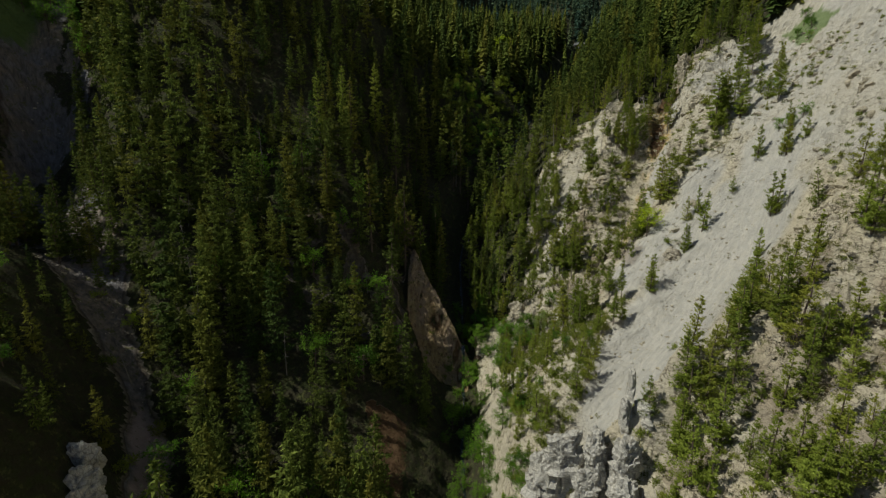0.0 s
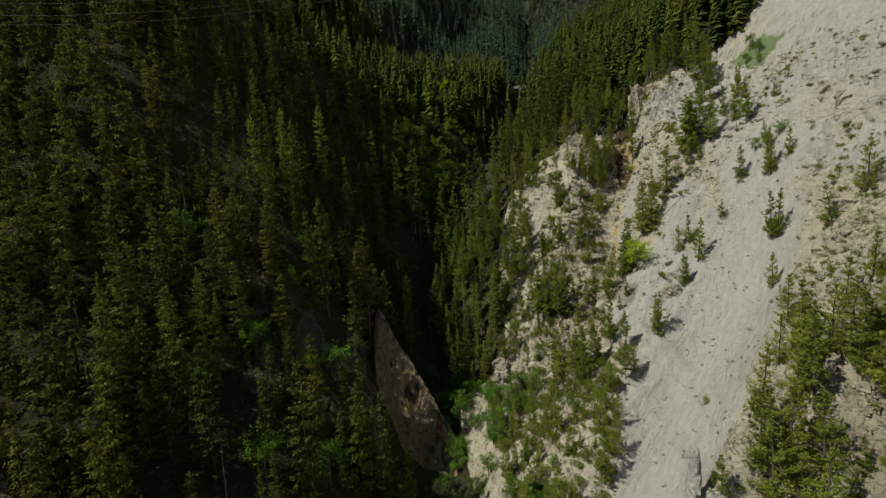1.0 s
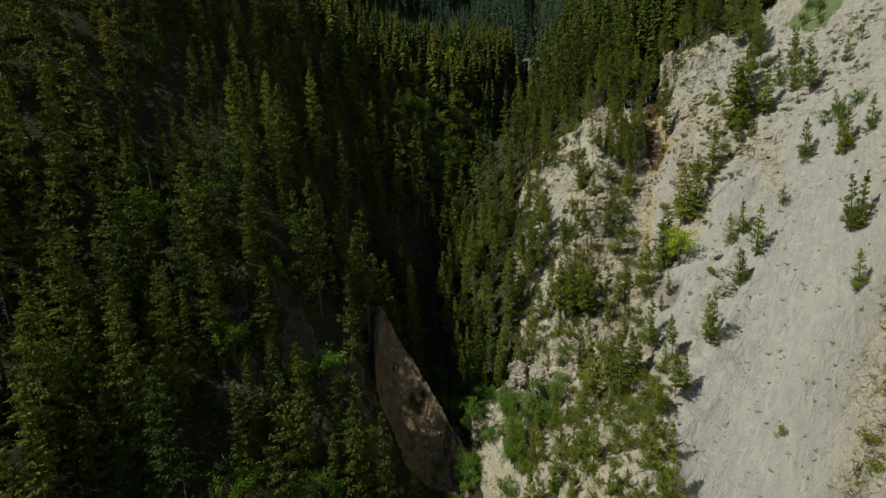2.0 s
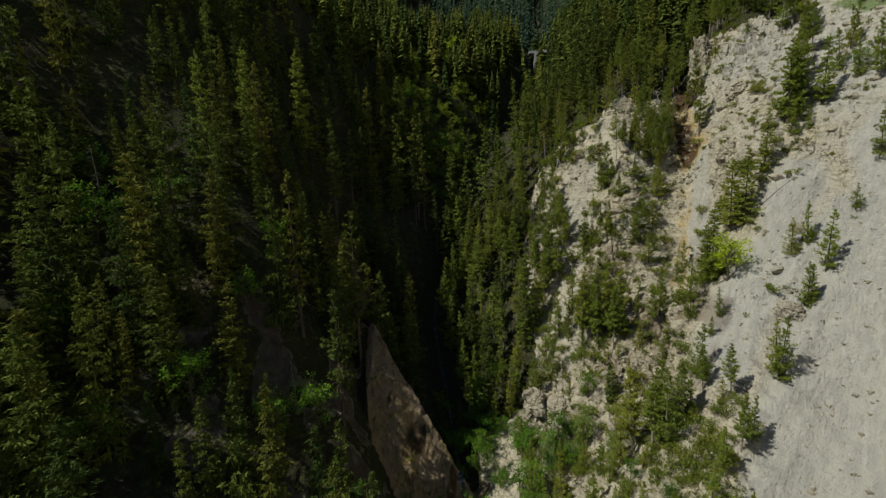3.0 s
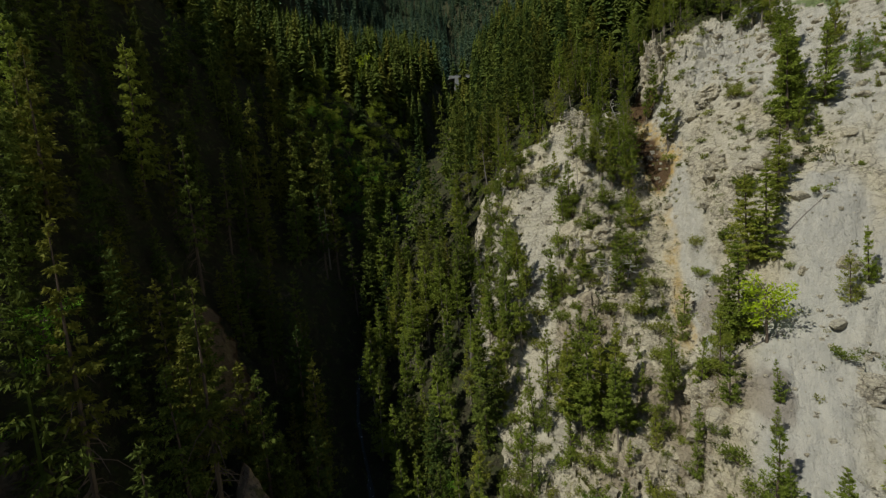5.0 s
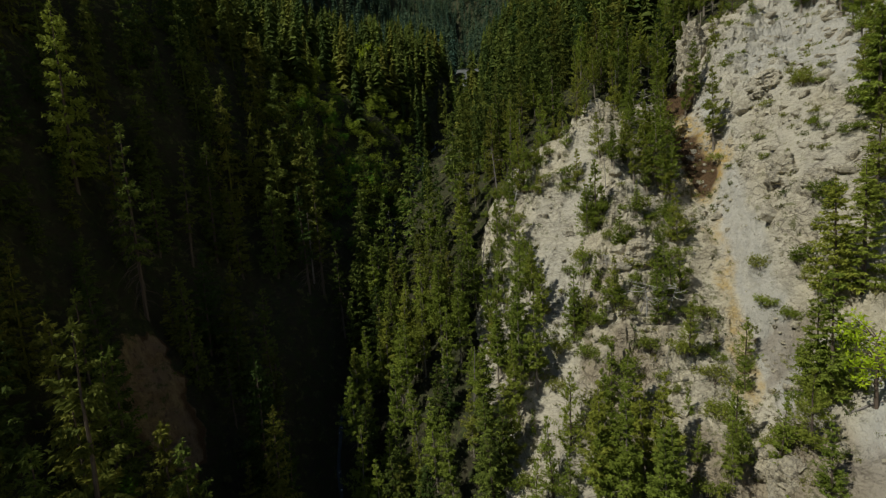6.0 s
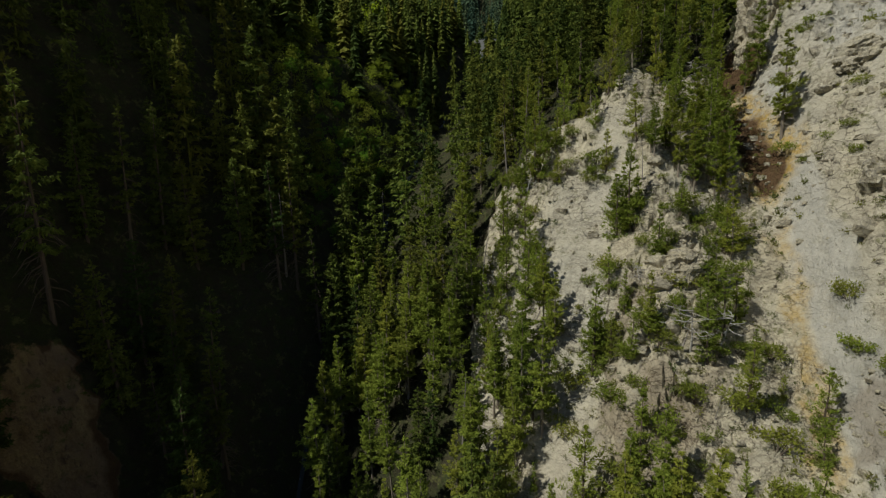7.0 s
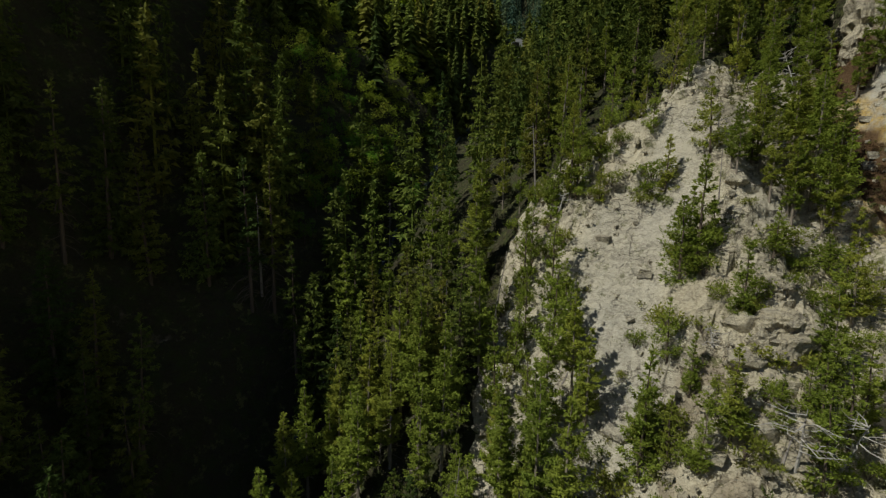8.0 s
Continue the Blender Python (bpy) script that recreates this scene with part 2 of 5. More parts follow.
def ground_material():
    m = Nodes("ground")
    at = m.place
    rock, mid, fine, bands = rock_colour(m, at)
    cover, soil = m.layer("cover"), m.layer("soil")
    sep, sep2 = m.add("ShaderNodeSeparateColor"), m.add("ShaderNodeSeparateColor")
    m.link(cover.outputs["Color"], sep.inputs[0]), m.link(soil.outputs["Color"], sep2.inputs[0])
    wood, ochre, scree = sep.outputs[0], sep.outputs[1], sep.outputs[2]
    bed, grass, brown = sep2.outputs[0], sep2.outputs[1], sep2.outputs[2]
    grit = m.noise(9.0, 4, 0.75, at)
    streak = m.noise(0.5, 5, 0.6, at)
    turn = m.add("ShaderNodeMapping")
    turn.inputs["Rotation"].default_value = (0, 0, -0.63)
    m.link(at, turn.inputs["Vector"])
    runs = m.noise(0.9, 6, 0.65, turn.outputs[0], (0.12, 1.0, 0.4))
    sc = m.mix(m.ramp(streak, (0.35, 0.0), (0.7, 1.0)), (0.50, 0.468, 0.40), (0.455, 0.42, 0.345))
    sc = m.mix(m.ramp(runs, (0.4, 0.0), (0.6, 0.75)), sc, (0.36, 0.345, 0.30))
    sc = m.mix(m.ramp(m.cells(2.2, at, "F1"), (0.05, 0.7), (0.22, 0.0)), sc, (0.5, 0.48, 0.43))
    sc = m.mix(m.ramp(grit, (0.35, 0.8), (0.5, 0.0)), sc, (0.36, 0.35, 0.33))
    c = m.mix(scree, rock, sc)
    oc = m.mix(mid, (0.44, 0.28, 0.065), (0.53, 0.38, 0.14))
    oc = m.mix(m.ramp(fine, (0.5, 0.0), (0.7, 0.9)), oc, (0.12, 0.065, 0.035))
    c = m.mix(m.calc("MULTIPLY", ochre, m.ramp(m.noise(0.7, 6, 0.7, at), (0.36, 0.15), (0.6, 1.0))), c, oc)
    rills = m.noise(0.5, 6, 0.7, at, (1.6, 1.6, 0.16))
    br = m.mix(m.ramp(rills, (0.35, 0.0), (0.65, 1.0)), (0.27, 0.175, 0.09), (0.54, 0.41, 0.215))
    br = m.mix(m.ramp(m.noise(0.16, 4, 0.6, at), (0.42, 0.0), (0.58, 0.8)), br, (0.37, 0.275, 0.20))
    br = m.mix(m.ramp(m.noise(0.9, 5, 0.7, at, (1.4, 1.4, 0.2)), (0.56, 0.0), (0.64, 0.8)), br, (0.16, 0.11, 0.08))
    # lower values darker: shade put into the earth faces' colour, and the gully's stain
    br = m.mix(m.ramp(brown, (0.7, 0.0), (0.95, 1.0)), m.mix(mid, (0.08, 0.048, 0.024), (0.18, 0.11, 0.06)), br)
    c = m.mix(m.ramp(brown, (0.0, 0.0), (0.5, 1.0)), c, br)
    bd = m.mix(mid, (0.36, 0.27, 0.245), (0.50, 0.39, 0.36))
    # upper ravine and bare ground in dark greys, shade put into their colour
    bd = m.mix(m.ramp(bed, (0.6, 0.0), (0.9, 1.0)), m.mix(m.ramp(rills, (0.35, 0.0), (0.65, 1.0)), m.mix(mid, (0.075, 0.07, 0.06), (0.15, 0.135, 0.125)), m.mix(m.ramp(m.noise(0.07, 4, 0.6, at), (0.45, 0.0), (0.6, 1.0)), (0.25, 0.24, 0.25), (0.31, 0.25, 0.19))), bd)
    # left-hand bare patches darkened again for the shade they lie in
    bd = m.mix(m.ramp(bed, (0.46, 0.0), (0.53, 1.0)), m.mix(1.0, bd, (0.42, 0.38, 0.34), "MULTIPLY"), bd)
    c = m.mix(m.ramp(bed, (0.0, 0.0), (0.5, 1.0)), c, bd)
    moss = m.mix(fine, (0.09, 0.105, 0.03), (0.16, 0.15, 0.06))
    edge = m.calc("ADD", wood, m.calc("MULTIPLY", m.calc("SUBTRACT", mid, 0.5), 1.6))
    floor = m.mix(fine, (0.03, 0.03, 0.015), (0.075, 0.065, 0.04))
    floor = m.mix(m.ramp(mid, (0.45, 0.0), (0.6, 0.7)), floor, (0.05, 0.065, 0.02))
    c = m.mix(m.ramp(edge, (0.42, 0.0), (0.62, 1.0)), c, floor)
    c = m.mix(m.calc("MULTIPLY", m.ramp(m.noise(0.5, 9, 0.75, at), (0.56, 0.0), (0.61, 0.8)), m.calc("SUBTRACT", 1.0, scree)), c, moss)
    c = m.mix(grass, c, m.mix(fine, (0.09, 0.15, 0.03), (0.14, 0.2, 0.05)))
    m.bump((m.calc("MULTIPLY", rills, brown), 1.0, 2.0), (m.calc("MULTIPLY", runs, scree), 0.8, 0.8), (m.noise(0.6, 6, 0.7, at), 0.7, 1.2), (m.calc("MULTIPLY", bands, m.calc("SUBTRACT", 1.0, scree)), 0.7, 1.4), (fine, 0.5, 0.25), (grit, 0.3, 0.1))
    return m.done(c, 0.95, 0.1)


def stone_material(name="limestone", chalk=0.0):
    m = Nodes(name)
    at = m.world()
    c, mid, fine, bands = rock_colour(m, at)
    c = m.mix(chalk, c, (0.70, 0.69, 0.65))
    strata = m.noise(1.0, 4, 0.6, at, (0.35, 0.35, 2.6))
    c = m.mix(m.ramp(strata, (0.35, 0.3), (0.5, 0.0)), c, (0.30, 0.28, 0.25))
    c = m.mix(m.ramp(m.cells(0.9, at), (0.0, 0.55), (0.07, 0.0)), c, (0.2, 0.18, 0.15))
    m.bump((strata, 0.35, 0.4), (m.noise(1.1, 7, 0.7, at), 1.0, 0.9), (fine, 0.4, 0.1))
    return m.done(c, 0.92, 0.15)


def bark_material(name, dark, light):
    m = Nodes(name)
    n = m.noise(1.5, 6, 0.7, None, (4, 4, 0.7))
    m.bump((n, 0.8, 0.05))
    return m.done(m.mix(n, dark, light), 0.9, 0.15)


def leaf_material(name, deep, pale, warm, through_light=0.25, dim=0.62, patchy=0.55):
    m = Nodes(name)
    tree = m.add("ShaderNodeObjectInfo").outputs["Random"]
    tone = m.layer("tone").outputs["Fac"]
    leaf = m.add("ShaderNodeNewGeometry").outputs["Random Per Island"]
    which = m.calc("FRACT", m.calc("ADD", tree, tone), 0)
    c = m.mix(leaf, deep, pale)
    own = m.calc("FRACT", m.calc("MULTIPLY", which, 7.31), 0)
    c = m.mix(1.0, c, m.ramp(own, (0.0, dim), (0.5, 0.95), (1.0, 1.25 if dim > 0.6 else 1.5)), "MULTIPLY")
    c = m.mix(m.ramp(which, (0.5, 0.0), (1.0, 0.8)), c, warm)
    c = m.mix(m.ramp(own, (0.12, 0.6 if dim < 0.8 else 0.15), (0.34, 0.0)), c, (pale[0] * 0.42, pale[1] * 0.6, pale[2] * 0.8))
    # darker patches at random through the foliage
    c = m.mix(m.ramp(m.noise(0.5, 3, 0.6), (0.35, patchy), (0.6, 0.0)), c, tuple(v * 0.55 for v in deep))
    m.done(c, 0.75, 0.06)
    t = m.add("ShaderNodeBsdfTranslucent")
    m.link(c, t.inputs["Color"])
    s = m.add("ShaderNodeMixShader")
    s.inputs[0].default_value = through_light
    m.link(m.bsdf.outputs[0], s.inputs[1]), m.link(t.outputs[0], s.inputs[2]), m.link(s.outputs[0], m.out.inputs["Surface"])
    return m.mat


def plain_material(name, a, b, scale=1.5, rough=0.8, metal=0.0, spec=0.3):
    m = Nodes(name)
    n = m.noise(scale, 6, 0.65)
    m.bump((n, 0.3, 0.05))
    return m.done(m.mix(n, a, b), rough, spec, metal)


def water_material():
    m = Nodes("water")
    n = m.noise(1.4, 6, 0.7, m.world())
    foam = m.ramp(n, (0.58, 0.0), (0.68, 0.8))
    m.bump((n, 0.8, 0.2))
    m.done(m.mix(foam, (0.02, 0.03, 0.026), (0.6, 0.62, 0.62)), 0.35, 0.4)
    return m.mat


GROUND, STONE, CHALK = ground_material(), stone_material(), stone_material("whitish_limestone", 0.5)
BARK = bark_material("bark", (0.07, 0.05, 0.035), (0.17, 0.13, 0.10))
PALE_BARK = bark_material("pale_bark", (0.16, 0.13, 0.10), (0.32, 0.27, 0.21))
DEADWOOD = bark_material("dead_wood", (0.14, 0.12, 0.10), (0.30, 0.27, 0.24))
BLEACHED = bark_material("bleached_wood", (0.30, 0.27, 0.23), (0.52, 0.49, 0.44))
# NEEDLE's wide tone range stands in for shaded gaps between the trees
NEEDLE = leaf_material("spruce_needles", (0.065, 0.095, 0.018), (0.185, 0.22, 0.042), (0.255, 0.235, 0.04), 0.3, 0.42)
# bluer needles with the haze of distance painted in
HAZE_NEEDLE = leaf_material("haze_tinted_needles", (0.045, 0.085, 0.055), (0.13, 0.185, 0.10), (0.15, 0.185, 0.08), 0.3, 0.4)
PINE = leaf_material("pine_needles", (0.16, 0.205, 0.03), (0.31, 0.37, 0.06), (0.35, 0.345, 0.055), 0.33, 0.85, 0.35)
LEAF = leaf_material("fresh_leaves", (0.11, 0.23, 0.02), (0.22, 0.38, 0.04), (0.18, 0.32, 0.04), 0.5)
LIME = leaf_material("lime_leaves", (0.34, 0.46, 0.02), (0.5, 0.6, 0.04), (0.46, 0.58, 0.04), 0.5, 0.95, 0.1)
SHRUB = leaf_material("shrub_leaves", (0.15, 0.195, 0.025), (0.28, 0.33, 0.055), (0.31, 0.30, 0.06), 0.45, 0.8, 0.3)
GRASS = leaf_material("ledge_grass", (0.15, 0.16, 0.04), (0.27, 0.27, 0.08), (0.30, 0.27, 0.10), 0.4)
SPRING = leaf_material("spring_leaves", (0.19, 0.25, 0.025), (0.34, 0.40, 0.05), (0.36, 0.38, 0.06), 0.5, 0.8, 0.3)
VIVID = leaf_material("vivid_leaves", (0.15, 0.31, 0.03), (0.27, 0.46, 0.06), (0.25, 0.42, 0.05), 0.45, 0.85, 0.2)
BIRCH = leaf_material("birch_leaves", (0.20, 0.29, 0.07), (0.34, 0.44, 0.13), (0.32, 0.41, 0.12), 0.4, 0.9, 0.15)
RUST = leaf_material("rust_twigs", (0.08, 0.045, 0.022), (0.15, 0.085, 0.04), (0.14, 0.09, 0.05), 0.1)
CONCRETE = plain_material("concrete", (0.32, 0.32, 0.31), (0.45, 0.44, 0.42))
PLASTER = plain_material("plaster", (0.62, 0.61, 0.58), (0.75, 0.74, 0.70))
ROOF = plain_material("roof_tiles", (0.14, 0.12, 0.11), (0.22, 0.20, 0.19))
STEEL = plain_material("galvanised_wire", (0.35, 0.36, 0.36), (0.5, 0.5, 0.5), 3.0, 0.5, 0.8)
CABLE = plain_material("weathered_cable", (0.05, 0.05, 0.05), (0.10, 0.10, 0.10), 3.0, 0.7, 0.3)
GLASS = plain_material("window_glass", (0.02, 0.025, 0.03), (0.04, 0.045, 0.05), 3.0, 0.1, 0.0, 0.5)
WATER = water_material()

# ---- plan of what grows where ----
RAVINE = [(-154, 180), (-140, 165), (-122, 132), (-73, 96), (-58, 76), (-44, 40)]
OCHRE_LINE = [(100, 208), (91, 194), (74, 168), (66, 158)]
CHUTE = [(101, 138), (80, 116), (62, 106), (48, 95), (33, 86), (26, 83)]
WOOD_RIGHT = [(8, 160), (26, 160), (33, 171), (35, 184), (38, 196), (50, 214), (62, 218), (74, 209), (90, 204), (104, 211), (113, 205), (124, 193), (142, 187), (190, 215), (260, 420), (160, 420), (20, 232), (12, 215)]
# spruces thinned along the camera's sight line to the bridge
SIGHT_GAP = [(44, 225), (92, 318), (140, 420), (108, 420), (60, 318), (20, 232)]
FIN_FACE = [(-12.5, 158), (-9, 161), (2, 154), (14, 147), (9, 138), (-7, 138), (-13, 147)]
LEAFY_BANK = [(-6, 246), (14, 236), (30, 250), (50, 290), (64, 330), (30, 336), (2, 300)]
BARE = [(59, 130), (66, 138), (74, 143), (80, 148), (90, 152), (101, 152), (112, 150), (112, 132), (86, 126)]
RED_SLOPE = [(-22, 112), (-6, 112), (0, 96), (-16, 90)]
# spruces cleared so that the camera sees the fin
FIN_VIEW_GAP = [(-20, 130), (4, 130), (13, 147), (2, 155), (-9, 161), (-20, 154)]
LEFT_BARE = [(-54, 130), (-36, 124), (-14, 124), (-10, 140), (-14, 157), (-32, 154), (-52, 147)]
DIM_BARE = [(-12, 208), (4, 200), (10, 214), (4, 224), (-10, 224)]
BACK_FACE = [(-24, 182), (-14, 183), (-13, 190), (-18, 195), (-22, 190)]
BUSH_SHELF = [(2, 252), (22, 248), (40, 280), (36, 298), (6, 286)]
# spruces thinned here to let the sun reach the fin
FIN_SUN_GAP = [(-32, 132), (-8, 134), (-9, 160), (-21, 162)]


def near_chute(x, y):
    """Distance in plan from the middle of the scree chute."""
    side = np.minimum(away(x, y, [(86, 134), (70, 124), (58, 115), (46, 101)]) + 1.5, away(x, y, [(86, 146), (72, 140.5), (64, 136), (57, 131)]) + 3.5)
    return np.minimum(away(x, y, CHUTE), side)


def wooded(x, y):
    """How densely spruces stand, 0 to 1."""
    off = x - axis_x(y)
    left = smooth(-5, -14, off)
    ravine = away(x, y, RAVINE)
    lane = 3.2 + 8.8 * smooth(95, 135, y)
    # the last polygon opens the camera's view of the rear fin
    left = left * smooth(lane, lane + 3, ravine) * (1 - 0.9 * (inside(x, y, FIN_VIEW_GAP) | inside(x, y, RED_SLOPE) | inside(x, y, BACK_FACE) | inside(x, y, [(-22, 174), (-6, 174), (-9, 191), (-19, 196)])))
    left = left * np.where(inside(x, y, [(-36, 178), (-4, 178), (2, 216), (-30, 216)]), 0.75, 1.0) * np.where(inside(x, y, FIN_SUN_GAP), 0.5, 1.0) * np.where(inside(x, y, LEFT_BARE), 0.7, 1.0) * np.where(inside(x, y, DIM_BARE), 0.6, 1.0)
    left = left * (1 - 0.3 * smooth(215, 250, y)) * (0.55 + 0.45 * smooth(-0.25, 0.1, grain(x, y, 26, 31, 3)))
    right = inside(x, y, WOOD_RIGHT) * (0.85 + 0 * x)
    far = smooth(235, 255, y) * 0.66
    left = left * np.where(inside(x, y, [(-260, 168), (-152, 168), (-140, 205), (-140, 260), (-260, 300)]), np.where(x > -186, 0.85, 0.35), 1.0)
    # nearly bare: sight lines to bridge and house, and the bush shelf
    gone = inside(x, y, SIGHT_GAP) | inside(x, y, BUSH_SHELF) | inside(x, y, [(-56, 308), (-40, 308), (-33, 262), (-42, 262)])
    far = far * np.where(inside(x, y, LEAFY_BANK), 0.45, 1.0)
    return np.clip(np.maximum(np.maximum(left, right), far), 0, 1) * np.where(gone, 0.15, 1.0)


# ---- ground: one sheet, fine where the camera passes and coarse out to the mountains ----
def graded(lo, hi, step, out_lo, out_hi, growth, growth_lo):
    mid = list(np.arange(lo, hi + step / 2, step))
    a, s = [mid[0]], step
    while a[-1] > out_lo:
        s *= growth_lo
        a.append(a[-1] - s)
    b, s = [mid[-1]], step
    while b[-1] < out_hi:
        s *= growth
        b.append(b[-1] + s)
    return np.array(a[:0:-1] + mid + b[1:])


def quad_mesh(name, verts, quads, material, smooth_faces=False):
    """A mesh from arrays of corners and of quads or triangles."""
    me = bpy.data.meshes.new(name)
    me.vertices.add(len(verts))
    me.vertices.foreach_set("co", np.asarray(verts, np.float32).ravel())
    me.loops.add(quads.size)
    me.loops.foreach_set("vertex_index", quads.astype(np.int32).ravel())
    me.polygons.add(len(quads))
    me.polygons.foreach_set("loop_start", np.arange(0, quads.size, quads.shape[1], dtype=np.int32))
    me.polygons.foreach_set("use_smooth", np.full(len(quads), smooth_faces))
    me.materials.append(material)
    me.update(calc_edges=True)
    return me


def paint(me, name, rgb):
    layer = me.attributes.new(name, "FLOAT_COLOR", "POINT")
    layer.data.foreach_set("color", np.column_stack([rgb, np.ones(len(rgb))]).astype(np.float32).ravel())


gx = graded(-60, 126, 0.66, -1900, 2100, 1.05, 1.025)
gy = graded(46, 226, 0.66, -500, 2600, 1.05, 1.05)
GX, GY = np.meshgrid(gx, gy)
GZ = height(GX, GY)
nx, ny = len(gx), len(gy)
cell = (np.arange(ny - 1)[:, None] * nx + np.arange(nx - 1)).ravel()
shake = smooth(10, 20, GX - axis_x(GY)) * smooth(40, 60, GY) * (1 - smooth(215, 235, GY)) * smooth(7, 13, near_chute(GX, GY))
shake = np.maximum(shake, 1.3 * smooth(-62, -72, GX) * smooth(16, 9, away(GX, GY, RAVINE)) * smooth(100, 130, GY))
jag = shake * (1 - 0.6 * smooth(98, 112, GX)) * smooth(-0.15, 0.2, grain(GX, GY, 16, 63, 3)) * (1 - sandy(GX, GY))
broken = 0.95 * blocks(0.8 * GX + 0.5 * GZ, 0.6 * GY - 0.3 * GX + 0.4 * GZ, 3.4, 301) + 0.5 * blocks(GX - 0.4 * GZ, 0.8 * GY + 0.3 * GZ, 1.7, 311)
GZ = GZ + jag * (broken + 0.3 * grain(GX + 0.6 * GZ, GY - 0.4 * GZ, 3.6, 64, 4, True))
earth = 0.8 * (inside(GX, GY, [(-24, 136), (14, 136), (16, 150), (-6, 164), (-22, 162)]) | inside(GX, GY, LEFT_BARE) | inside(GX, GY, DIM_BARE) | inside(GX, GY, [(-28, 180), (-10, 180), (-10, 200), (-26, 200)]))
GZ = GZ + earth * (0.75 * grain(GX + 0.6 * GZ, GY - 0.4 * GZ, 3.6, 64, 4, True) + 0.09 * np.random.default_rng(5).normal(size=GX.shape))
jag = np.maximum(jag, earth)
SX = GX + shake * 0.7 * grain(GX + 3 * GZ, GY - 2 * GZ, 3.5, 61, 3) + 0.1 * jag * np.random.default_rng(3).normal(size=GX.shape)
SY = GY + shake * 0.7 * grain(GX - 2 * GZ, GY + 3 * GZ, 3.5, 62, 3) + 0.1 * jag * np.random.default_rng(4).normal(size=GX.shape)
ground_mesh = quad_mesh("ground", np.column_stack([SX.ravel(), SY.ravel(), GZ.ravel()]),
                        np.column_stack([cell, cell + 1, cell + nx + 1, cell + nx]), GROUND, True)
ground_mesh.polygons.foreach_set("use_smooth", jag.ravel()[cell] < 0.3)
px, py = GX.ravel(), GY.ravel()
poff = px - axis_x(py)
steep = np.hypot(np.gradient(GZ, gx, axis=1), np.gradient(GZ, gy, axis=0)).ravel()
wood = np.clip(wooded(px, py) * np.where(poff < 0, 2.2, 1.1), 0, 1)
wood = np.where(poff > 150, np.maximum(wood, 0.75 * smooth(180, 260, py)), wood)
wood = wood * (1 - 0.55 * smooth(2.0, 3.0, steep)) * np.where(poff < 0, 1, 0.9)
# the gorge bottom takes the dark floor colour too, wooded or not
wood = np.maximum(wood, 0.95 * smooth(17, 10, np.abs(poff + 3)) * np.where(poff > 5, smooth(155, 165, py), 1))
ochre = smooth(1.9, 0.7, away(px, py, OCHRE_LINE) + 2.0 * grain(px, py, 4, 41, 4)) * smooth(-0.35, 0.05, grain(px, py, 7, 40, 3))
ochre = np.maximum(ochre * (0.72 + 0.28 * smooth(176, 188, py)), smooth(5.5, 3.0, away(px, py, [(94, 201), (88, 186)]) + 2.2 * grain(px, py, 4, 47, 3)))
scree = smooth(11, 7, near_chute(px, py) + 3 * grain(px, py, 9, 42, 3)) * smooth(20, 30, poff)
scree = np.maximum(scree, 0.88 * smooth(95, 103, px) * smooth(205, 192, py) * smooth(90, 100, py) * (0.65 + 0.35 * smooth(-0.3, 0.1, grain(px, py, 14, 50, 4))))
scree = np.maximum(scree, 0.45 * inside(px, py, BARE) * smooth(-0.2, 0.2, grain(px, py, 8, 49, 3)))
scree = np.maximum(scree, 0.3 * sandy(px, py) * smooth(20, 30, poff) * smooth(225, 205, py) * (1 - smooth(0.3, 0.6, wood)))
scree = np.maximum(scree, 0.85 * smooth(3.0, 1.8, away(px, py, [(97, 196), (91.5, 188), (79, 169), (70, 157), (66, 150)]) + grain(px, py, 5, 48, 3)))
bed_half = 3.4 + 10.5 * smooth(95, 135, py)
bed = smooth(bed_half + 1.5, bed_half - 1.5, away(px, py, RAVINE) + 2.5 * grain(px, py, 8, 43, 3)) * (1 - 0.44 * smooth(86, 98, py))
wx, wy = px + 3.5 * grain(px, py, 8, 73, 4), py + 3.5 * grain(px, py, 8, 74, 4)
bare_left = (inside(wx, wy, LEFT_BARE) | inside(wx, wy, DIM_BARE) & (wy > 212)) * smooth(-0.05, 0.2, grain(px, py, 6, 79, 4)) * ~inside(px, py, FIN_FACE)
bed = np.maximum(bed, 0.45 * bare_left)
wood = wood * (1 - 0.6 * bare_left)
wood = np.maximum(wood, 0.8 * smooth(0.05, 0.2, grain(px, py, 12, 80, 4)) * (bed > 0.3) * (py > 104) * (px < -70))
grass = inside(px, py, [(-260, 172), (-156, 172), (-150, 190), (-140, 205), (-140, 260), (-260, 300)]) * 0.9
wx, wy = px + 2.2 * grain(px, py, 6, 71, 4), py + 2.2 * grain(px, py, 6, 72, 4)
brown = np.maximum(inside(wx, wy, FIN_FACE), np.maximum(0.66 * inside(wx, wy, RED_SLOPE), 0.86 * inside(wx, wy, BACK_FACE))) * smooth(0.2, 0.0, grain(px, py, 6, 44, 3) - 0.2)
brown = np.maximum(brown, 0.28 * smooth(1.2, 2.0, steep) * (poff < -4))
brown = np.maximum(brown, 0.2 * inside(px, py, [(34, 45), (80, 45), (90, 80), (58, 84), (40, 72)]) * smooth(-0.1, 0.3, grain(px, py, 6, 45, 4)))
brown = np.maximum(brown, 0.2 * inside(px, py, [(30, 150), (50, 128), (62, 136), (76, 156), (66, 172), (56, 182), (38, 164)]) * smooth(-0.1, 0.3, grain(px, py, 6, 46, 4)))
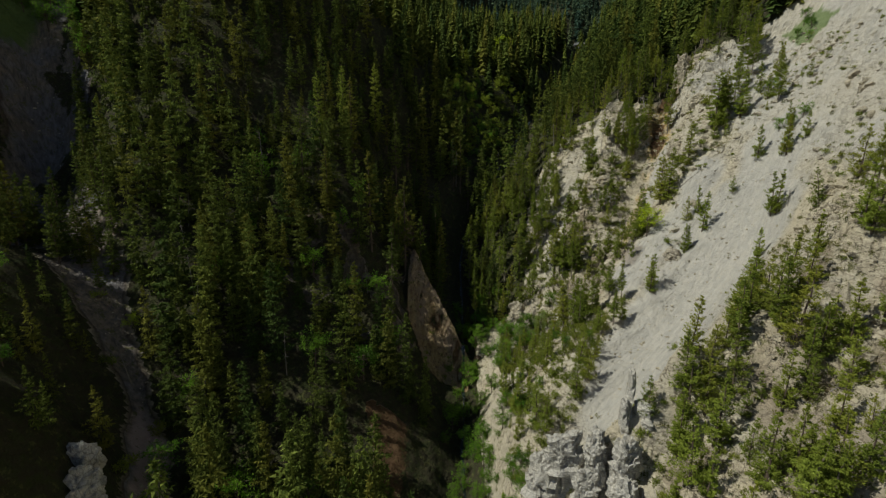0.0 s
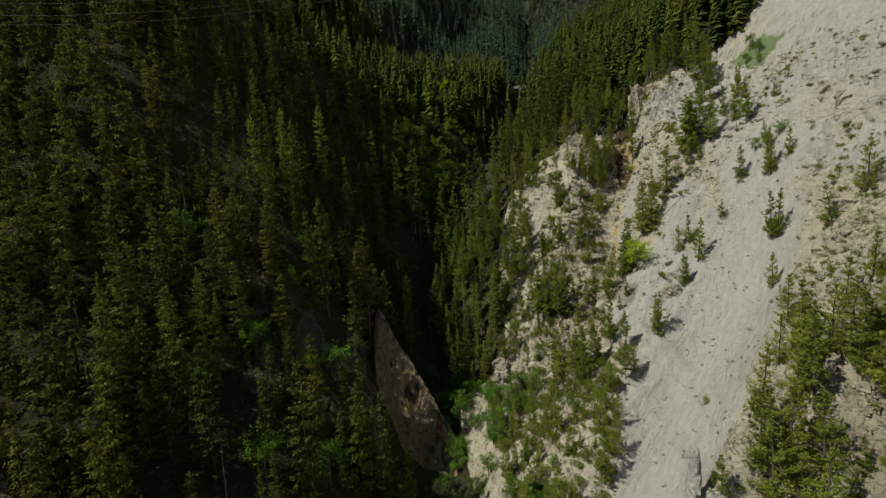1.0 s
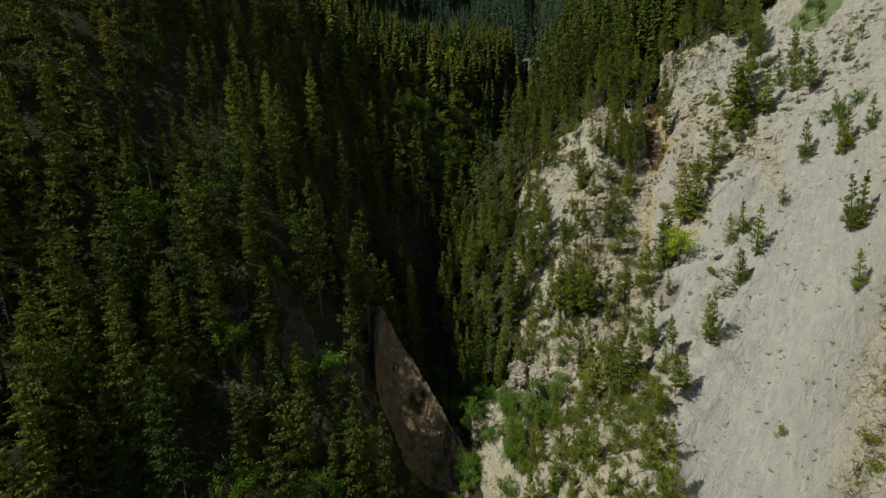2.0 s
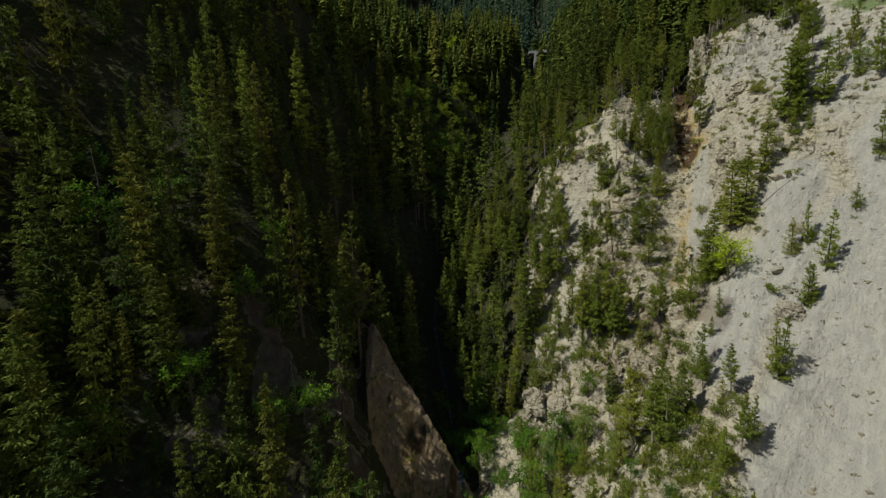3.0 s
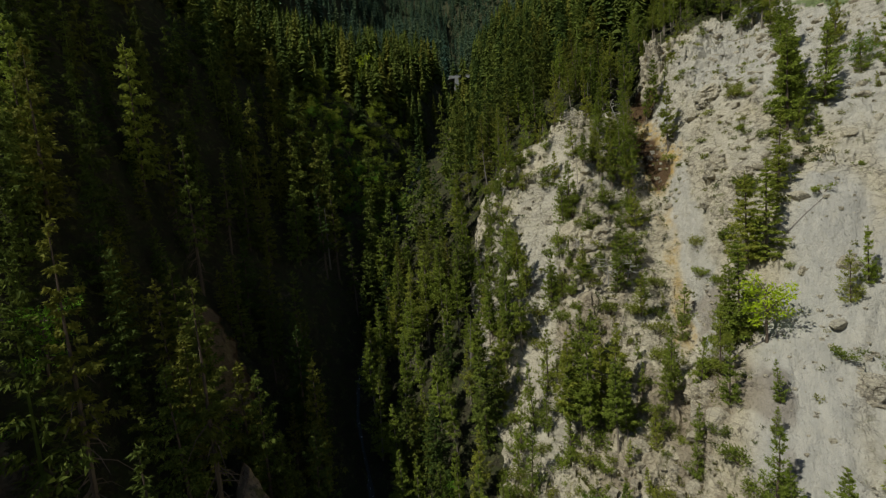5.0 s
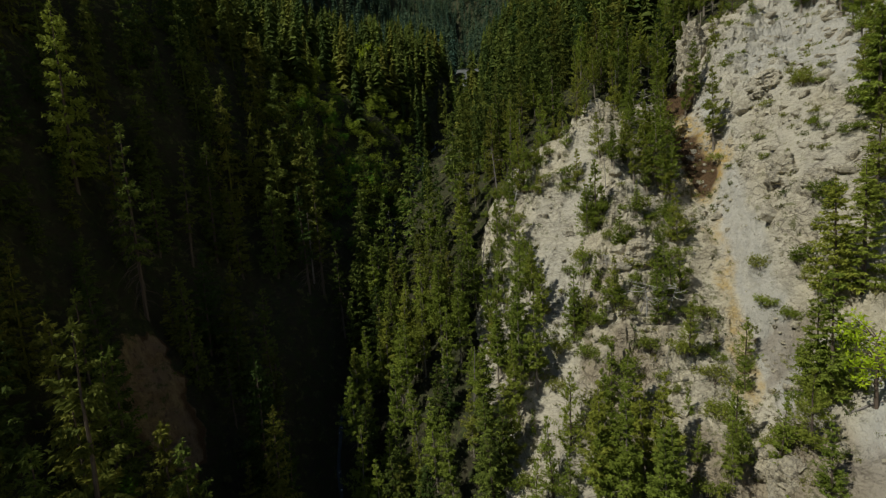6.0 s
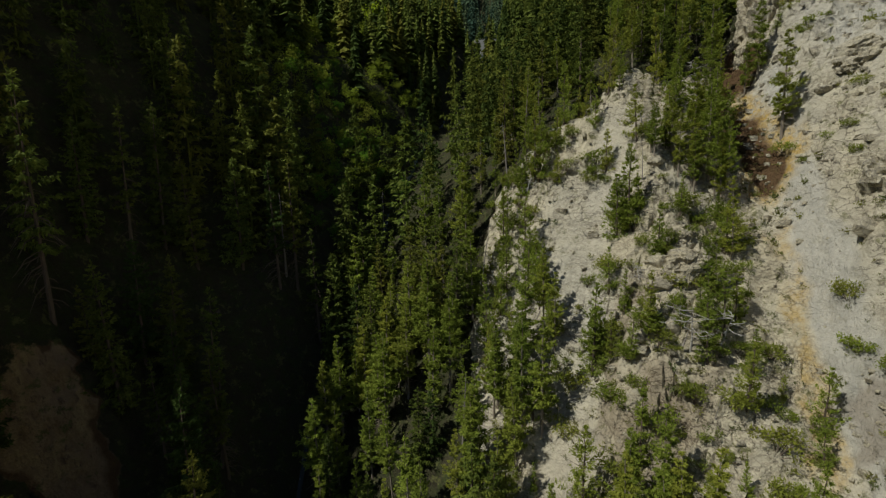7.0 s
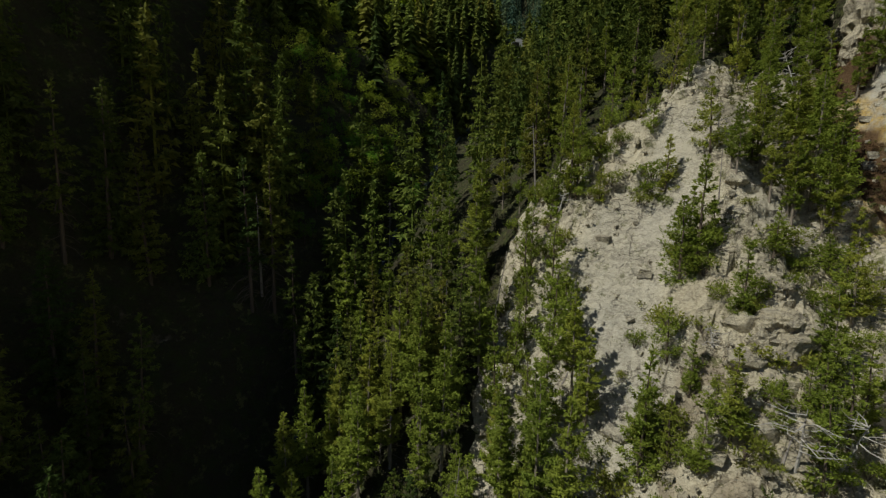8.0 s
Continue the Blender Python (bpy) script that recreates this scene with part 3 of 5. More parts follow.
wood = np.maximum(wood, 0.95 * smooth(205, 216, py) * smooth(-40, -30, poff) * smooth(62, 52, poff) * (1 - inside(px, py, [(36, 195), (76, 195), (96, 204), (96, 212), (74, 210), (50, 216)])))
wood = wood * np.where(inside(wx, wy, FIN_FACE), 0.0, 1.0)
# dark floor colour forced here so no bright sunlit ground shows between trees
dark_left = (poff < -4) & (bed < 0.25) & (brown < 0.5)
wood = np.where(dark_left | (py > 270), np.maximum(wood, 0.93), wood)
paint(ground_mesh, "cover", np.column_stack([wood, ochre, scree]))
brown = np.maximum(brown, 0.62 * smooth(4.0, 2.5, away(wx, wy, [(98, 202), (101, 206.5)])))
brown = np.maximum(brown, 0.66 * smooth(2.6, 1.2, away(wx, wy, [(91.5, 196), (89, 190.5), (87.5, 187)]) + 1.2 * grain(px, py, 3, 39, 3)))
grass = np.maximum(grass, 0.8 * inside(wx, wy, [(126, 166), (134, 164), (138, 178), (130, 184)]))
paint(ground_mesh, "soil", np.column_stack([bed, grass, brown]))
ground = tagged(new("ground", ground_mesh), "steep gorge ground of pale limestone, scree and dark forest floor", "ground", kind="structure")

# the stream at the bottom of the gorge
sy = np.arange(60, 330, 1.2)
sx = axis_x(sy) + 1.2 * grain(sy, 0 * sy, 9, 51, 2)
wide = 0.6 + 0.4 * grain(sy, 0 * sy, 6, 52, 2)
sv = np.concatenate([np.column_stack([sx + k * wide, sy, height(axis_x(sy), sy) + 0.35 - 0.12 * abs(k) + 0.2 * grain(sx + k, sy, 2.5, 53, 2)]) for k in (-1, -0.4, 0.4, 1)])
n = len(sy)
sq = np.concatenate([np.column_stack([c * n + np.arange(n - 1), (c + 1) * n + np.arange(n - 1), (c + 1) * n + np.arange(1, n), c * n + np.arange(1, n)]) for c in range(3)])
tagged(new("stream", quad_mesh("stream", sv, sq, WATER, True)), "narrow white mountain stream among dark boulders", "stream", kind="structure")


# ---- plants ----
rng = np.random.default_rng(7)


def blades(r, at, way, length, width):
    """Thin pointed triangles at the given places, each along its own way with a random turn."""
    way = way / (np.linalg.norm(way, axis=1, keepdims=True) + 1e-9)
    side = np.cross(way, r.normal(size=way.shape))
    side /= np.linalg.norm(side, axis=1, keepdims=True) + 1e-9
    side = side * np.reshape(width, (-1, 1))
    return np.stack([at - side, at + side, at + way * np.reshape(length, (-1, 1))], 1)


def conifer(r, tall, wide, n, per, size, bare=0.08, shape=0.75, sag=0.35, rise=0.15, ragged=0.45, hang=0.35, plump=0.2, loose=0.3, thin=0.24, whorl=7, puff=0.04):
    """n branches in whorls up the stem, each a plume of short needle sprays: triangles (m, 3, 3)."""
    tier = np.arange(n) // whorl
    tiers = tier[-1] + 1
    f = bare + (0.985 - bare) * np.clip((tier + 0.5 + r.normal(0, loose, n)) / tiers, 0, 1) ** 1.08
    a = np.arange(n) * 2.39996 + r.uniform(-0.6, 0.6, n)
    lop, lobes = r.uniform(0, 6.28), r.uniform(0, 6.28, 5)
    outline = 1 + 0.16 * np.cos(a - lop) + 0.1 * np.sin(9 * f + lobes[0]) + 0.12 * np.sin(23 * f + 2 * a + lobes[1])
    ln = wide * (1 - f) ** shape * np.minimum(1, 0.6 + (f - bare) * 2.4) * outline * r.uniform(1 - ragged, 1.15, n) + 0.2
    ln = ln * r.uniform(0.7, 1.22, tiers)[tier]
    droop = sag * r.uniform(0.5, 1.4, n) * (1.1 - f) - 0.25 * f
    s = r.uniform(0.12, 1.0, (n, per)) ** 0.75
    wide_at = plump * ln[:, None] * (1.12 - s) * r.uniform(-1, 1, (n, per))
    out, across = np.stack([np.cos(a), np.sin(a)], 1), np.stack([-np.sin(a), np.cos(a)], 1)
    xy = out[:, None] * (ln[:, None] * s)[..., None] + across[:, None] * wide_at[..., None]
    z = (f * tall)[:, None] + ln[:, None] * (rise * s ** 2 - droop[:, None] * s) - 0.35 * np.abs(wide_at) * hang - 0.12 * size + puff * r.normal(0, 1, (n, per)) * (0.5 + ln[:, None])
    at = np.concatenate([xy, z[..., None]], -1).reshape(-1, 3)
    aim = out[:, None] * 0.55 + across[:, None] * np.sign(wide_at)[..., None] * 0.75
    way = np.concatenate([aim, (r.normal(0, 0.35, (n, per)) - hang)[..., None]], -1).reshape(-1, 3) + r.normal(0, 0.4, (n * per, 3))
    keep = r.random(n * per) < np.repeat(0.3 + 0.7 * ln / ln.max(), per)
    long = size * r.uniform(0.6, 1.35, n * per) * np.repeat(0.65 + 0.35 * (1 - f), per)
    top = r.uniform(0.9, 1.0, 24) * tall
    tip = blades(r, np.column_stack([r.normal(0, 0.05, 24), r.normal(0, 0.05, 24), top]), r.normal(size=(24, 3)) + (0, 0, 1.2), np.full(24, 0.8 * size), np.full(24, 0.2 * size))
    return np.concatenate([blades(r, at[keep], way[keep], long[keep], (long * thin)[keep]), tip])


def cone_tree(r, tall, wide, tiers, sides):
    """A conifer seen from afar: drooping fans of branches in tiers, as triangles (m, 3, 3)."""
    n = tiers * sides
    tier = np.repeat(np.arange(tiers), sides)
    f = np.clip(0.04 + 0.93 * (tier + r.uniform(-0.35, 0.35, n)) / tiers, 0.02, 0.98)
    a = np.tile(np.arange(sides) / sides * 6.283, tiers) + tier * 1.3 + r.uniform(-0.4, 0.4, n)
    ln = (wide * (1 - f) ** 0.8 * r.uniform(0.65, 1.2, n) + 0.25) * r.uniform(0.8, 1.15, tiers)[tier]
    out, side = np.column_stack([np.cos(a), np.sin(a)]), np.column_stack([-np.sin(a), np.cos(a)])
    half = (ln * r.uniform(0.22, 0.5, n))[:, None] * side
    z, fall = f * tall, ln * r.uniform(0.35, 0.8, n)
    stem = np.column_stack([0 * z, 0 * z, z + 0.035 * tall])
    left = np.column_stack([out * ln[:, None] + half, z - fall])
    right = np.column_stack([out * (ln * r.uniform(0.7, 1.0, n))[:, None] - half, z - fall * r.uniform(0.6, 1.2, n)])
    spike = np.array([[(-0.25, 0, 0.93 * tall), (0.25, 0, 0.93 * tall), (0, 0, 1.02 * tall)], [(0, -0.25, 0.93 * tall), (0, 0.25, 0.93 * tall), (0, 0, 1.02 * tall)]])
    return np.concatenate([np.stack([stem, left, right], 1), spike])


def clump_sprays(r, centres, radius, each, size, up=0.3):
    """Loose clumps of small leaves about the given centres: triangles (m, 3, 3)."""
    each = int(each * 1.8)
    c = np.repeat(np.array(centres, float), each, 0)
    rad = np.repeat(np.array(radius, float), each)[:, None]
    d = r.normal(size=c.shape)
    d /= np.linalg.norm(d, axis=1, keepdims=True)
    d[:, 2] = d[:, 2] * 0.8 + up
    at = c + d * rad * r.uniform(0.1, 1.0, rad.shape) ** 0.6 * 0.85
    ln = size * 0.85 * r.uniform(0.55, 1.35, len(c))
    return blades(r, at, d + r.normal(size=c.shape) * 0.6, ln, ln * 0.3)


def limb(r, points, r0, r1, sides=6):
    """A tapered tube along points, as quads of corners."""
    points = np.array(points, float)
    rings = []
    for i, p in enumerate(points):
        t = i / (len(points) - 1)
        d = points[min(i + 1, len(points) - 1)] - points[max(i - 1, 0)]
        d /= np.linalg.norm(d)
        u = np.cross(d, (0.3, 0.9, 0.31))
        u /= np.linalg.norm(u)
        v = np.cross(d, u)
        a = np.arange(sides) / sides * 6.283
        rings.append(p + (r0 + (r1 - r0) * t) * (np.outer(np.cos(a), u) + np.outer(np.sin(a), v)))
    out = []
    for a, b in zip(rings, rings[1:]):
        out.append(np.stack([a, np.roll(a, -1, 0), np.roll(b, -1, 0), b], 1))
    return np.concatenate(out)


def from_corners(name, corners, material):
    """A mesh of loose quads or triangles."""
    n, k = corners.shape[:2]
    return quad_mesh(name, corners.reshape(-1, 3), np.arange(k * n).reshape(n, k), material)


def part(name, mesh, parent, label=""):
    ob = new(name, mesh)
    ob.parent = parent
    return tagged(ob, label) if label else ob


def trunk_path(r, tall, sway=0.012, n=6):
    return [(r.normal() * sway * tall * k / n, r.normal() * sway * tall * k / n, tall * k / n - (0.6 if k == 0 else 0)) for k in range(n + 1)]


def spruce_kit(seed, needles=None):
    r = np.random.default_rng(seed)
    tall, wide = 18.0, r.uniform(2.7, 3.6)
    crown = conifer(r, tall, wide, int(r.integers(112, 136)), 56, 0.5, r.uniform(0.03, 0.13), 0.72, 0.42, 0.2, r.uniform(0.4, 0.6), 0.5)
    return [("trunk", from_corners("trunk", limb(r, trunk_path(r, tall * 0.97, 0.002), 0.24, 0.03), BARK)), ("crown", from_corners("crown", crown, needles or NEEDLE))]


def thin_spruce_kit(seed):
    r = np.random.default_rng(seed)
    crown = conifer(r, 18.0, 3.0, 54, 62, 0.48, 0.3, 0.7, 0.5, 0.25, 0.65, 0.6, 0.24, 0.5)
    path = trunk_path(r, 17.5, 0.003)
    dead = []
    for k in range(34):
        h, a, ln = r.uniform(1.5, 9.5), r.uniform(0, 6.28), r.uniform(0.8, 2.4)
        dead.append(limb(r, [(0, 0, h), (math.cos(a) * ln * .6, math.sin(a) * ln * .6, h - 0.25 * ln), (math.cos(a) * ln, math.sin(a) * ln, h - 0.7 * ln)], 0.05, 0.018, 3))
    return [("trunk", from_corners("trunk", np.concatenate([limb(r, path, 0.22, 0.03), *dead]), BARK)), ("crown", from_corners("crown", crown, NEEDLE))]


def pine_kit(seed):
    """A bushy young pine with upturned, tufted branches."""
    r = np.random.default_rng(seed)
    crown = conifer(r, 10.0, r.uniform(2.2, 2.9), 64, 76, 0.34, r.uniform(0.02, 0.12), 0.98, 0.1, 0.35, 0.45, -0.25, 0.36, 1.2, 0.22, 5, 0.07)
    limbs = [limb(r, trunk_path(r, 9.5, 0.008), 0.17, 0.03)]
    for k in range(12):
        h, a, ln = r.uniform(0.8, 7), r.uniform(0, 6.28), r.uniform(0.8, 1.8)
        limbs.append(limb(r, [(0, 0, h), (math.cos(a) * ln, math.sin(a) * ln, h + 0.2 * ln)], 0.045, 0.012, 3))
    return [("trunk", from_corners("trunk", np.concatenate(limbs), BARK)), ("crown", from_corners("crown", crown, PINE))]


def slim_pine_kit(seed):
    r = np.random.default_rng(seed)
    crown = conifer(r, 10.0, r.uniform(1.7, 2.3), 66, 66, 0.34, r.uniform(0.03, 0.15), 1.0, 0.05, 0.3, 0.45, -0.15, 0.34, 1.2, 0.22, 6, 0.07)
    return [("trunk", from_corners("trunk", limb(r, trunk_path(r, 9.6, 0.006), 0.15, 0.03), BARK)), ("crown", from_corners("crown", crown, PINE))]


def tall_pine_kit(seed):
    r = np.random.default_rng(seed)
    bare = r.uniform(0.1, 0.36)
    crown = conifer(r, 17.0, r.uniform(2.7, 3.7), 100, 92, 0.38, bare, 0.95, 0.22, 0.3, 0.5, 0.1, 0.3, 1.0, 0.21, 6, 0.06)
    bits = [limb(r, trunk_path(r, 16.4, 0.004), 0.2, 0.03)]
    for k in range(22):
        h, a, ln = r.uniform(1.5, 17 * bare + 3), r.uniform(0, 6.28), r.uniform(0.6, 1.9)
        bits.append(limb(r, [(0, 0, h), (math.cos(a) * ln, math.sin(a) * ln, h - 0.35 * ln)], 0.04, 0.012, 3))
    return [("trunk", from_corners("trunk", np.concatenate(bits), PALE_BARK)), ("crown", from_corners("crown", crown, PINE))]


def broadleaf_kit(seed, leaves):
    r = np.random.default_rng(seed)
    tall = 8.0
    limbs, centres, radii = [limb(r, trunk_path(r, tall * 0.8, 0.02), 0.16, 0.04)], [], []
    for k in range(20):
        f = r.uniform(0.25, 0.9)
        a = k * 2.4 + r.uniform(-0.4, 0.4)
        ln = r.uniform(1.2, 2.9) * (1.15 - abs(f - 0.5))
        p = np.array([0, 0, f * tall * 0.8])
        q = p + np.array([math.cos(a) * ln, math.sin(a) * ln, ln * r.uniform(0.2, 0.9)])
        limbs.append(limb(r, [p, (p + q) / 2 + (0, 0, 0.2), q], 0.07, 0.02, 4))
        for s in (0.55, 1.0):
            centres.append(p + (q - p) * s + r.normal(size=3) * 0.25)
            radii.append(r.uniform(0.7, 1.15))
    return [("trunk", from_corners("trunk", np.concatenate(limbs), BARK)), ("crown", from_corners("crown", clump_sprays(r, centres, radii, 21, 0.36, 0.1), leaves))]


def shrub_kit(seed, leaves, tall=1.5):
    r = np.random.default_rng(seed)
    stems, centres = [], []
    for k in range(11):
        a, ln = r.uniform(0, 6.28), tall * r.uniform(0.3, 0.95)
        q = np.array([math.cos(a) * ln, math.sin(a) * ln, tall * r.uniform(0.35, 0.9)])
        stems.append(limb(r, [(0, 0, -0.3), q * 0.5, q], 0.04, 0.012, 3))
        centres.append(q)
    return [("stem", from_corners("stem", np.concatenate(stems), BARK)), ("foliage", from_corners("foliage", clump_sprays(r, centres, np.full(11, tall * 0.42), 34, tall * 0.16, 0.25), leaves))]


def snag_kit(seed):
    r = np.random.default_rng(seed)
    tall = 14.0
    bits = [limb(r, trunk_path(r, tall, 0.004), 0.2, 0.04)]
    for k in range(30):
        h, a, ln = r.uniform(2, 13.5), r.uniform(0, 6.28), r.uniform(0.4, 1.5)
        p = np.array([0, 0, h])
        bits.append(limb(r, [p, p + (math.cos(a) * ln * .6, math.sin(a) * ln * .6, -0.1 * ln), p + (math.cos(a) * ln, math.sin(a) * ln, -0.5 * ln)], 0.04, 0.012, 3))
    return [("trunk", from_corners("trunk", np.concatenate(bits), DEADWOOD))]


def plant_maker(name, kits, label, category, group):
    """Builds each kind once; returns a function that sets one plant at a place with a height factor and a turn."""
    first = []
    for kit in kits:
        base = tagged(new(name), label, category, group)
        for n, me in kit:
            part(n, me, base)
        first.append([base, False])

    def put(x, y, scale=1.0, lean=0.0, text="", wide=1.0, z=None):
        k = int(rng.integers(len(first)))
        base, used = first[k]
        zz = (float(height(x, y)) if z is None else z) - 0.15
        m = pose(x, y, zz, lean * rng.normal(), lean * rng.normal(), rng.uniform(0, 360)) @ Matrix.Diagonal((scale * wide, scale * wide, scale, 1))
        if used:
            ob = copy_thing(base, m @ Matrix.Diagonal((*(1 / s for s in base.scale), 1)))
        else:
            ob, first[k][1] = base, True
            ob.matrix_basis = m
        return tagged(ob, text) if text else ob

    return put


put_spruce = plant_maker("spruce_tree", [spruce_kit(s) for s in range(1, 7)], "tall dark green spruce with drooping branches on the gorge slope", "tree", "spruces of the gorge")
# spruces in PINE's lighter needles: the sunlit look is painted into their colour
put_bright = plant_maker("sunlit_spruce_tree", [spruce_kit(s, PINE) for s in range(7, 11)], "spruce on a limestone rib, sunlight put into its bright green needles", "tree", "spruces of the gorge")
put_thin = plant_maker("thin_spruce_tree", [thin_spruce_kit(s) for s in (11, 12, 13)], "sparse spruce with bare grey lower branches", "tree", "spruces of the gorge")
put_pine = plant_maker("pine_tree", [slim_pine_kit(s) for s in range(21, 25)] + [pine_kit(s) for s in range(25, 29)], "small mountain pine rooted in pale limestone scree", "tree", "pines of the rock slope")
put_tall_pine = plant_maker("tall_pine_tree", [tall_pine_kit(s) for s in range(81, 87)], "tall slender light green pine with a pale trunk", "tree", "pines of the gorge wood")
put_leafy = plant_maker("deciduous_tree", [broadleaf_kit(s, LEAF) for s in (31, 32, 33)], "fresh green broadleaf tree in the gorge bottom", "tree", "broadleaf trees")
put_spring = plant_maker("spring_green_tree", [broadleaf_kit(s, VIVID) for s in (34, 35, 36)], "vivid green young broadleaf tree beside the stream", "tree", "broadleaf trees")
put_birch = plant_maker("birch_tree", [broadleaf_kit(s, BIRCH) for s in (37, 38)], "slender pale green birch on the gorge side", "tree", "broadleaf trees")
put_lime = plant_maker("lime_green_tree", [broadleaf_kit(41, LIME)], "bright lime green young maple beside dark spruces", "tree", "broadleaf trees")
put_shrub = plant_maker("shrub", [shrub_kit(s, SHRUB) for s in range(51, 55)], "low green shrub on a limestone ledge", "shrub", "shrubs of the rock slope")
put_rust = plant_maker("withered_shrub", [shrub_kit(s, RUST) for s in (61, 62)], "reddish brown shrub added in place of the ochre gully's brown debris", "shrub", "withered shrubs")
put_snag = plant_maker("dead_tree", [snag_kit(s) for s in (71, 72)], "dead grey spruce trunk with bare broken branches", "dead tree", "dead trees")


def scatter(x0, x1, y0, y1, step):
    """Places on a shaken grid."""
    X, Y = np.meshgrid(np.arange(x0, x1, step), np.arange(y0, y1, step))
    return X.ravel() + rng.uniform(-0.45, 0.45, X.size) * step, Y.ravel() + rng.uniform(-0.45, 0.45, X.size) * step


# spruces that can be told apart: the right-hand wood and the front of the left-hand slope
x, y = scatter(-260, 260, 42, 420, 5.0)
rx, ry = scatter(4, 112, 150, 240, 4.4)
ours = inside(rx, ry, WOOD_RIGHT)
other = ~((x > 4) & (x < 112) & (y > 150) & (y < 240) & inside(x, y, WOOD_RIGHT))
x, y = np.concatenate([x[other], rx[ours]]), np.concatenate([y[other], ry[ours]])
keep = (rng.random(x.size) < wooded(x, y)) & (x > -1.1 * y - 25) & (x < y + 20) & ((y > 70) | (x < -40))
x, y = x[keep], y[keep]
off = x - axis_x(y)
near_right = (off > 3) & (y < 226) & (x < 128)
near_left = (off < -4) & (x > -22) & (y > 125) & (y < 225)
for tx, ty in zip(x[near_right], y[near_right]):
    if rng.random() < 0.72:
        put_tall_pine(tx, ty, rng.uniform(0.55, 1.15), 1.5, wide=rng.uniform(0.9, 1.25))
    else:
        put_spruce(tx, ty, rng.uniform(0.6, 1.2), 1.5, wide=rng.uniform(1.0, 1.3))
for tx, ty in list(zip(x[near_left], y[near_left]))[:70]:
    (put_thin if rng.random() < 0.25 else put_spruce)(tx, ty, rng.uniform(0.6, 1.45), 2.0)


# the rest of the wood, one mesh
def forest(name, label, places, kinds, low, high, material):
    chunks, tones = [], []
    for tx, ty in places:
        c = kinds[int(rng.integers(len(kinds)))]
        s, a = rng.uniform(low, high), rng.uniform(0, 6.28)
        s *= 0.45 if tx + 0.75 * (ty - 76) < -62 and ty < 112 else 1.0
        s *= 0.72 if -70 < tx < -12 and 165 < ty < 240 else 1.0
        w = s * rng.uniform(0.8, 1.2)
        ca, sa = math.cos(a) * w, math.sin(a) * w
        chunks.append(np.stack([c[..., 0] * ca - c[..., 1] * sa + tx, c[..., 0] * sa + c[..., 1] * ca + ty, c[..., 2] * s], -1))
        tones.append(len(c))
    zs = height(np.array([p[0] for p in places]), np.array([p[1] for p in places]))
    corners = np.concatenate(chunks)
    reps = np.array(tones) * corners.shape[1]
    flat = corners.reshape(-1, 3)
    flat[:, 2] += np.repeat(zs - 0.3, reps)
    me = from_corners(name, flat.reshape(corners.shape), material)
    layer = me.attributes.new("tone", "FLOAT", "POINT")
    layer.data.foreach_set("value", np.repeat(rng.random(len(places)), reps).astype(np.float32))
    return tagged(new(name, me), label, "forest", kind="stuff")


def with_trunk(crown, seed, tall):
    stem = limb(np.random.default_rng(seed), [(0, 0, -0.5), (0, 0, tall * 0.9)], 0.2, 0.04, 3)
    return np.concatenate([crown, stem[:, :3], stem[:, [0, 2, 3]]])


mid_kinds = [with_trunk(conifer(np.random.default_rng(s), 18, 2.9, 76, 18, 0.85, 0.05, 0.72, 0.4, 0.2, 0.5, 0.5, 0.22, 0.5, 0.26), s, 18) for s in range(101, 109)]
far_kinds = [cone_tree(np.random.default_rng(s), 18, 2.9, 19, 8) for s in range(111, 119)]
rest = ~(near_right | near_left)
close = rest & (y < 265) & (x < 110) & (x > -130)
front = close & (x > -66) & (y > 80) & (y < 185)
front_kinds = [with_trunk(conifer(np.random.default_rng(s), 18, 2.9, 105, 34, 0.6, 0.05, 0.72, 0.42, 0.2, 0.5, 0.5, 0.22, 0.4), s, 18) for s in range(131, 139)]
forest("spruce_forest", "dense dark spruce forest on the shaded gorge slope", list(zip(x[front], y[front])), front_kinds, 0.5, 1.75, NEEDLE)
forest("slope_forest", "dark spruce forest higher on the shaded slope", list(zip(x[close & ~front], y[close & ~front])), mid_kinds, 0.55, 1.75, NEEDLE)
back = rest & ~close
forest("upper_forest", "spruce forest on the higher slopes", list(zip(x[back], y[back])), far_kinds, 0.75, 1.7, NEEDLE)
far_kinds = [cone_tree(np.random.default_rng(s), 18, 2.8, 11, 6) for s in range(141, 147)]
x, y = scatter(-380, 640, 420, 1000, 11.5)
keep = (rng.random(x.size) < 0.9) & (x > axis_x(y) - 360) & (x < axis_x(y) + 300)
forest("far_forest", "conifer forest on the distant mountainside", list(zip(x[keep], y[keep])), far_kinds, 0.9, 1.9, HAZE_NEEDLE)

x, y = scatter(-500, 900, 1000, 1900, 15)
keep = (rng.random(x.size) < 0.9) & (np.abs(x - axis_x(y)) < 330)
forest("mountain_forest", "conifer forest high on the far mountain", list(zip(x[keep], y[keep])), far_kinds, 1.2, 2.2, HAZE_NEEDLE)

# broadleaf trees along the stream
for k in range(30):
    ty = rng.uniform(92, 178)
    put_leafy(float(axis_x(ty)) + rng.uniform(-6, 9), ty, rng.uniform(0.5, 1.0), 4)
for k in range(22):
    put_leafy(rng.uniform(9, 21), rng.uniform(76, 120), rng.uniform(0.4, 0.9), 4)
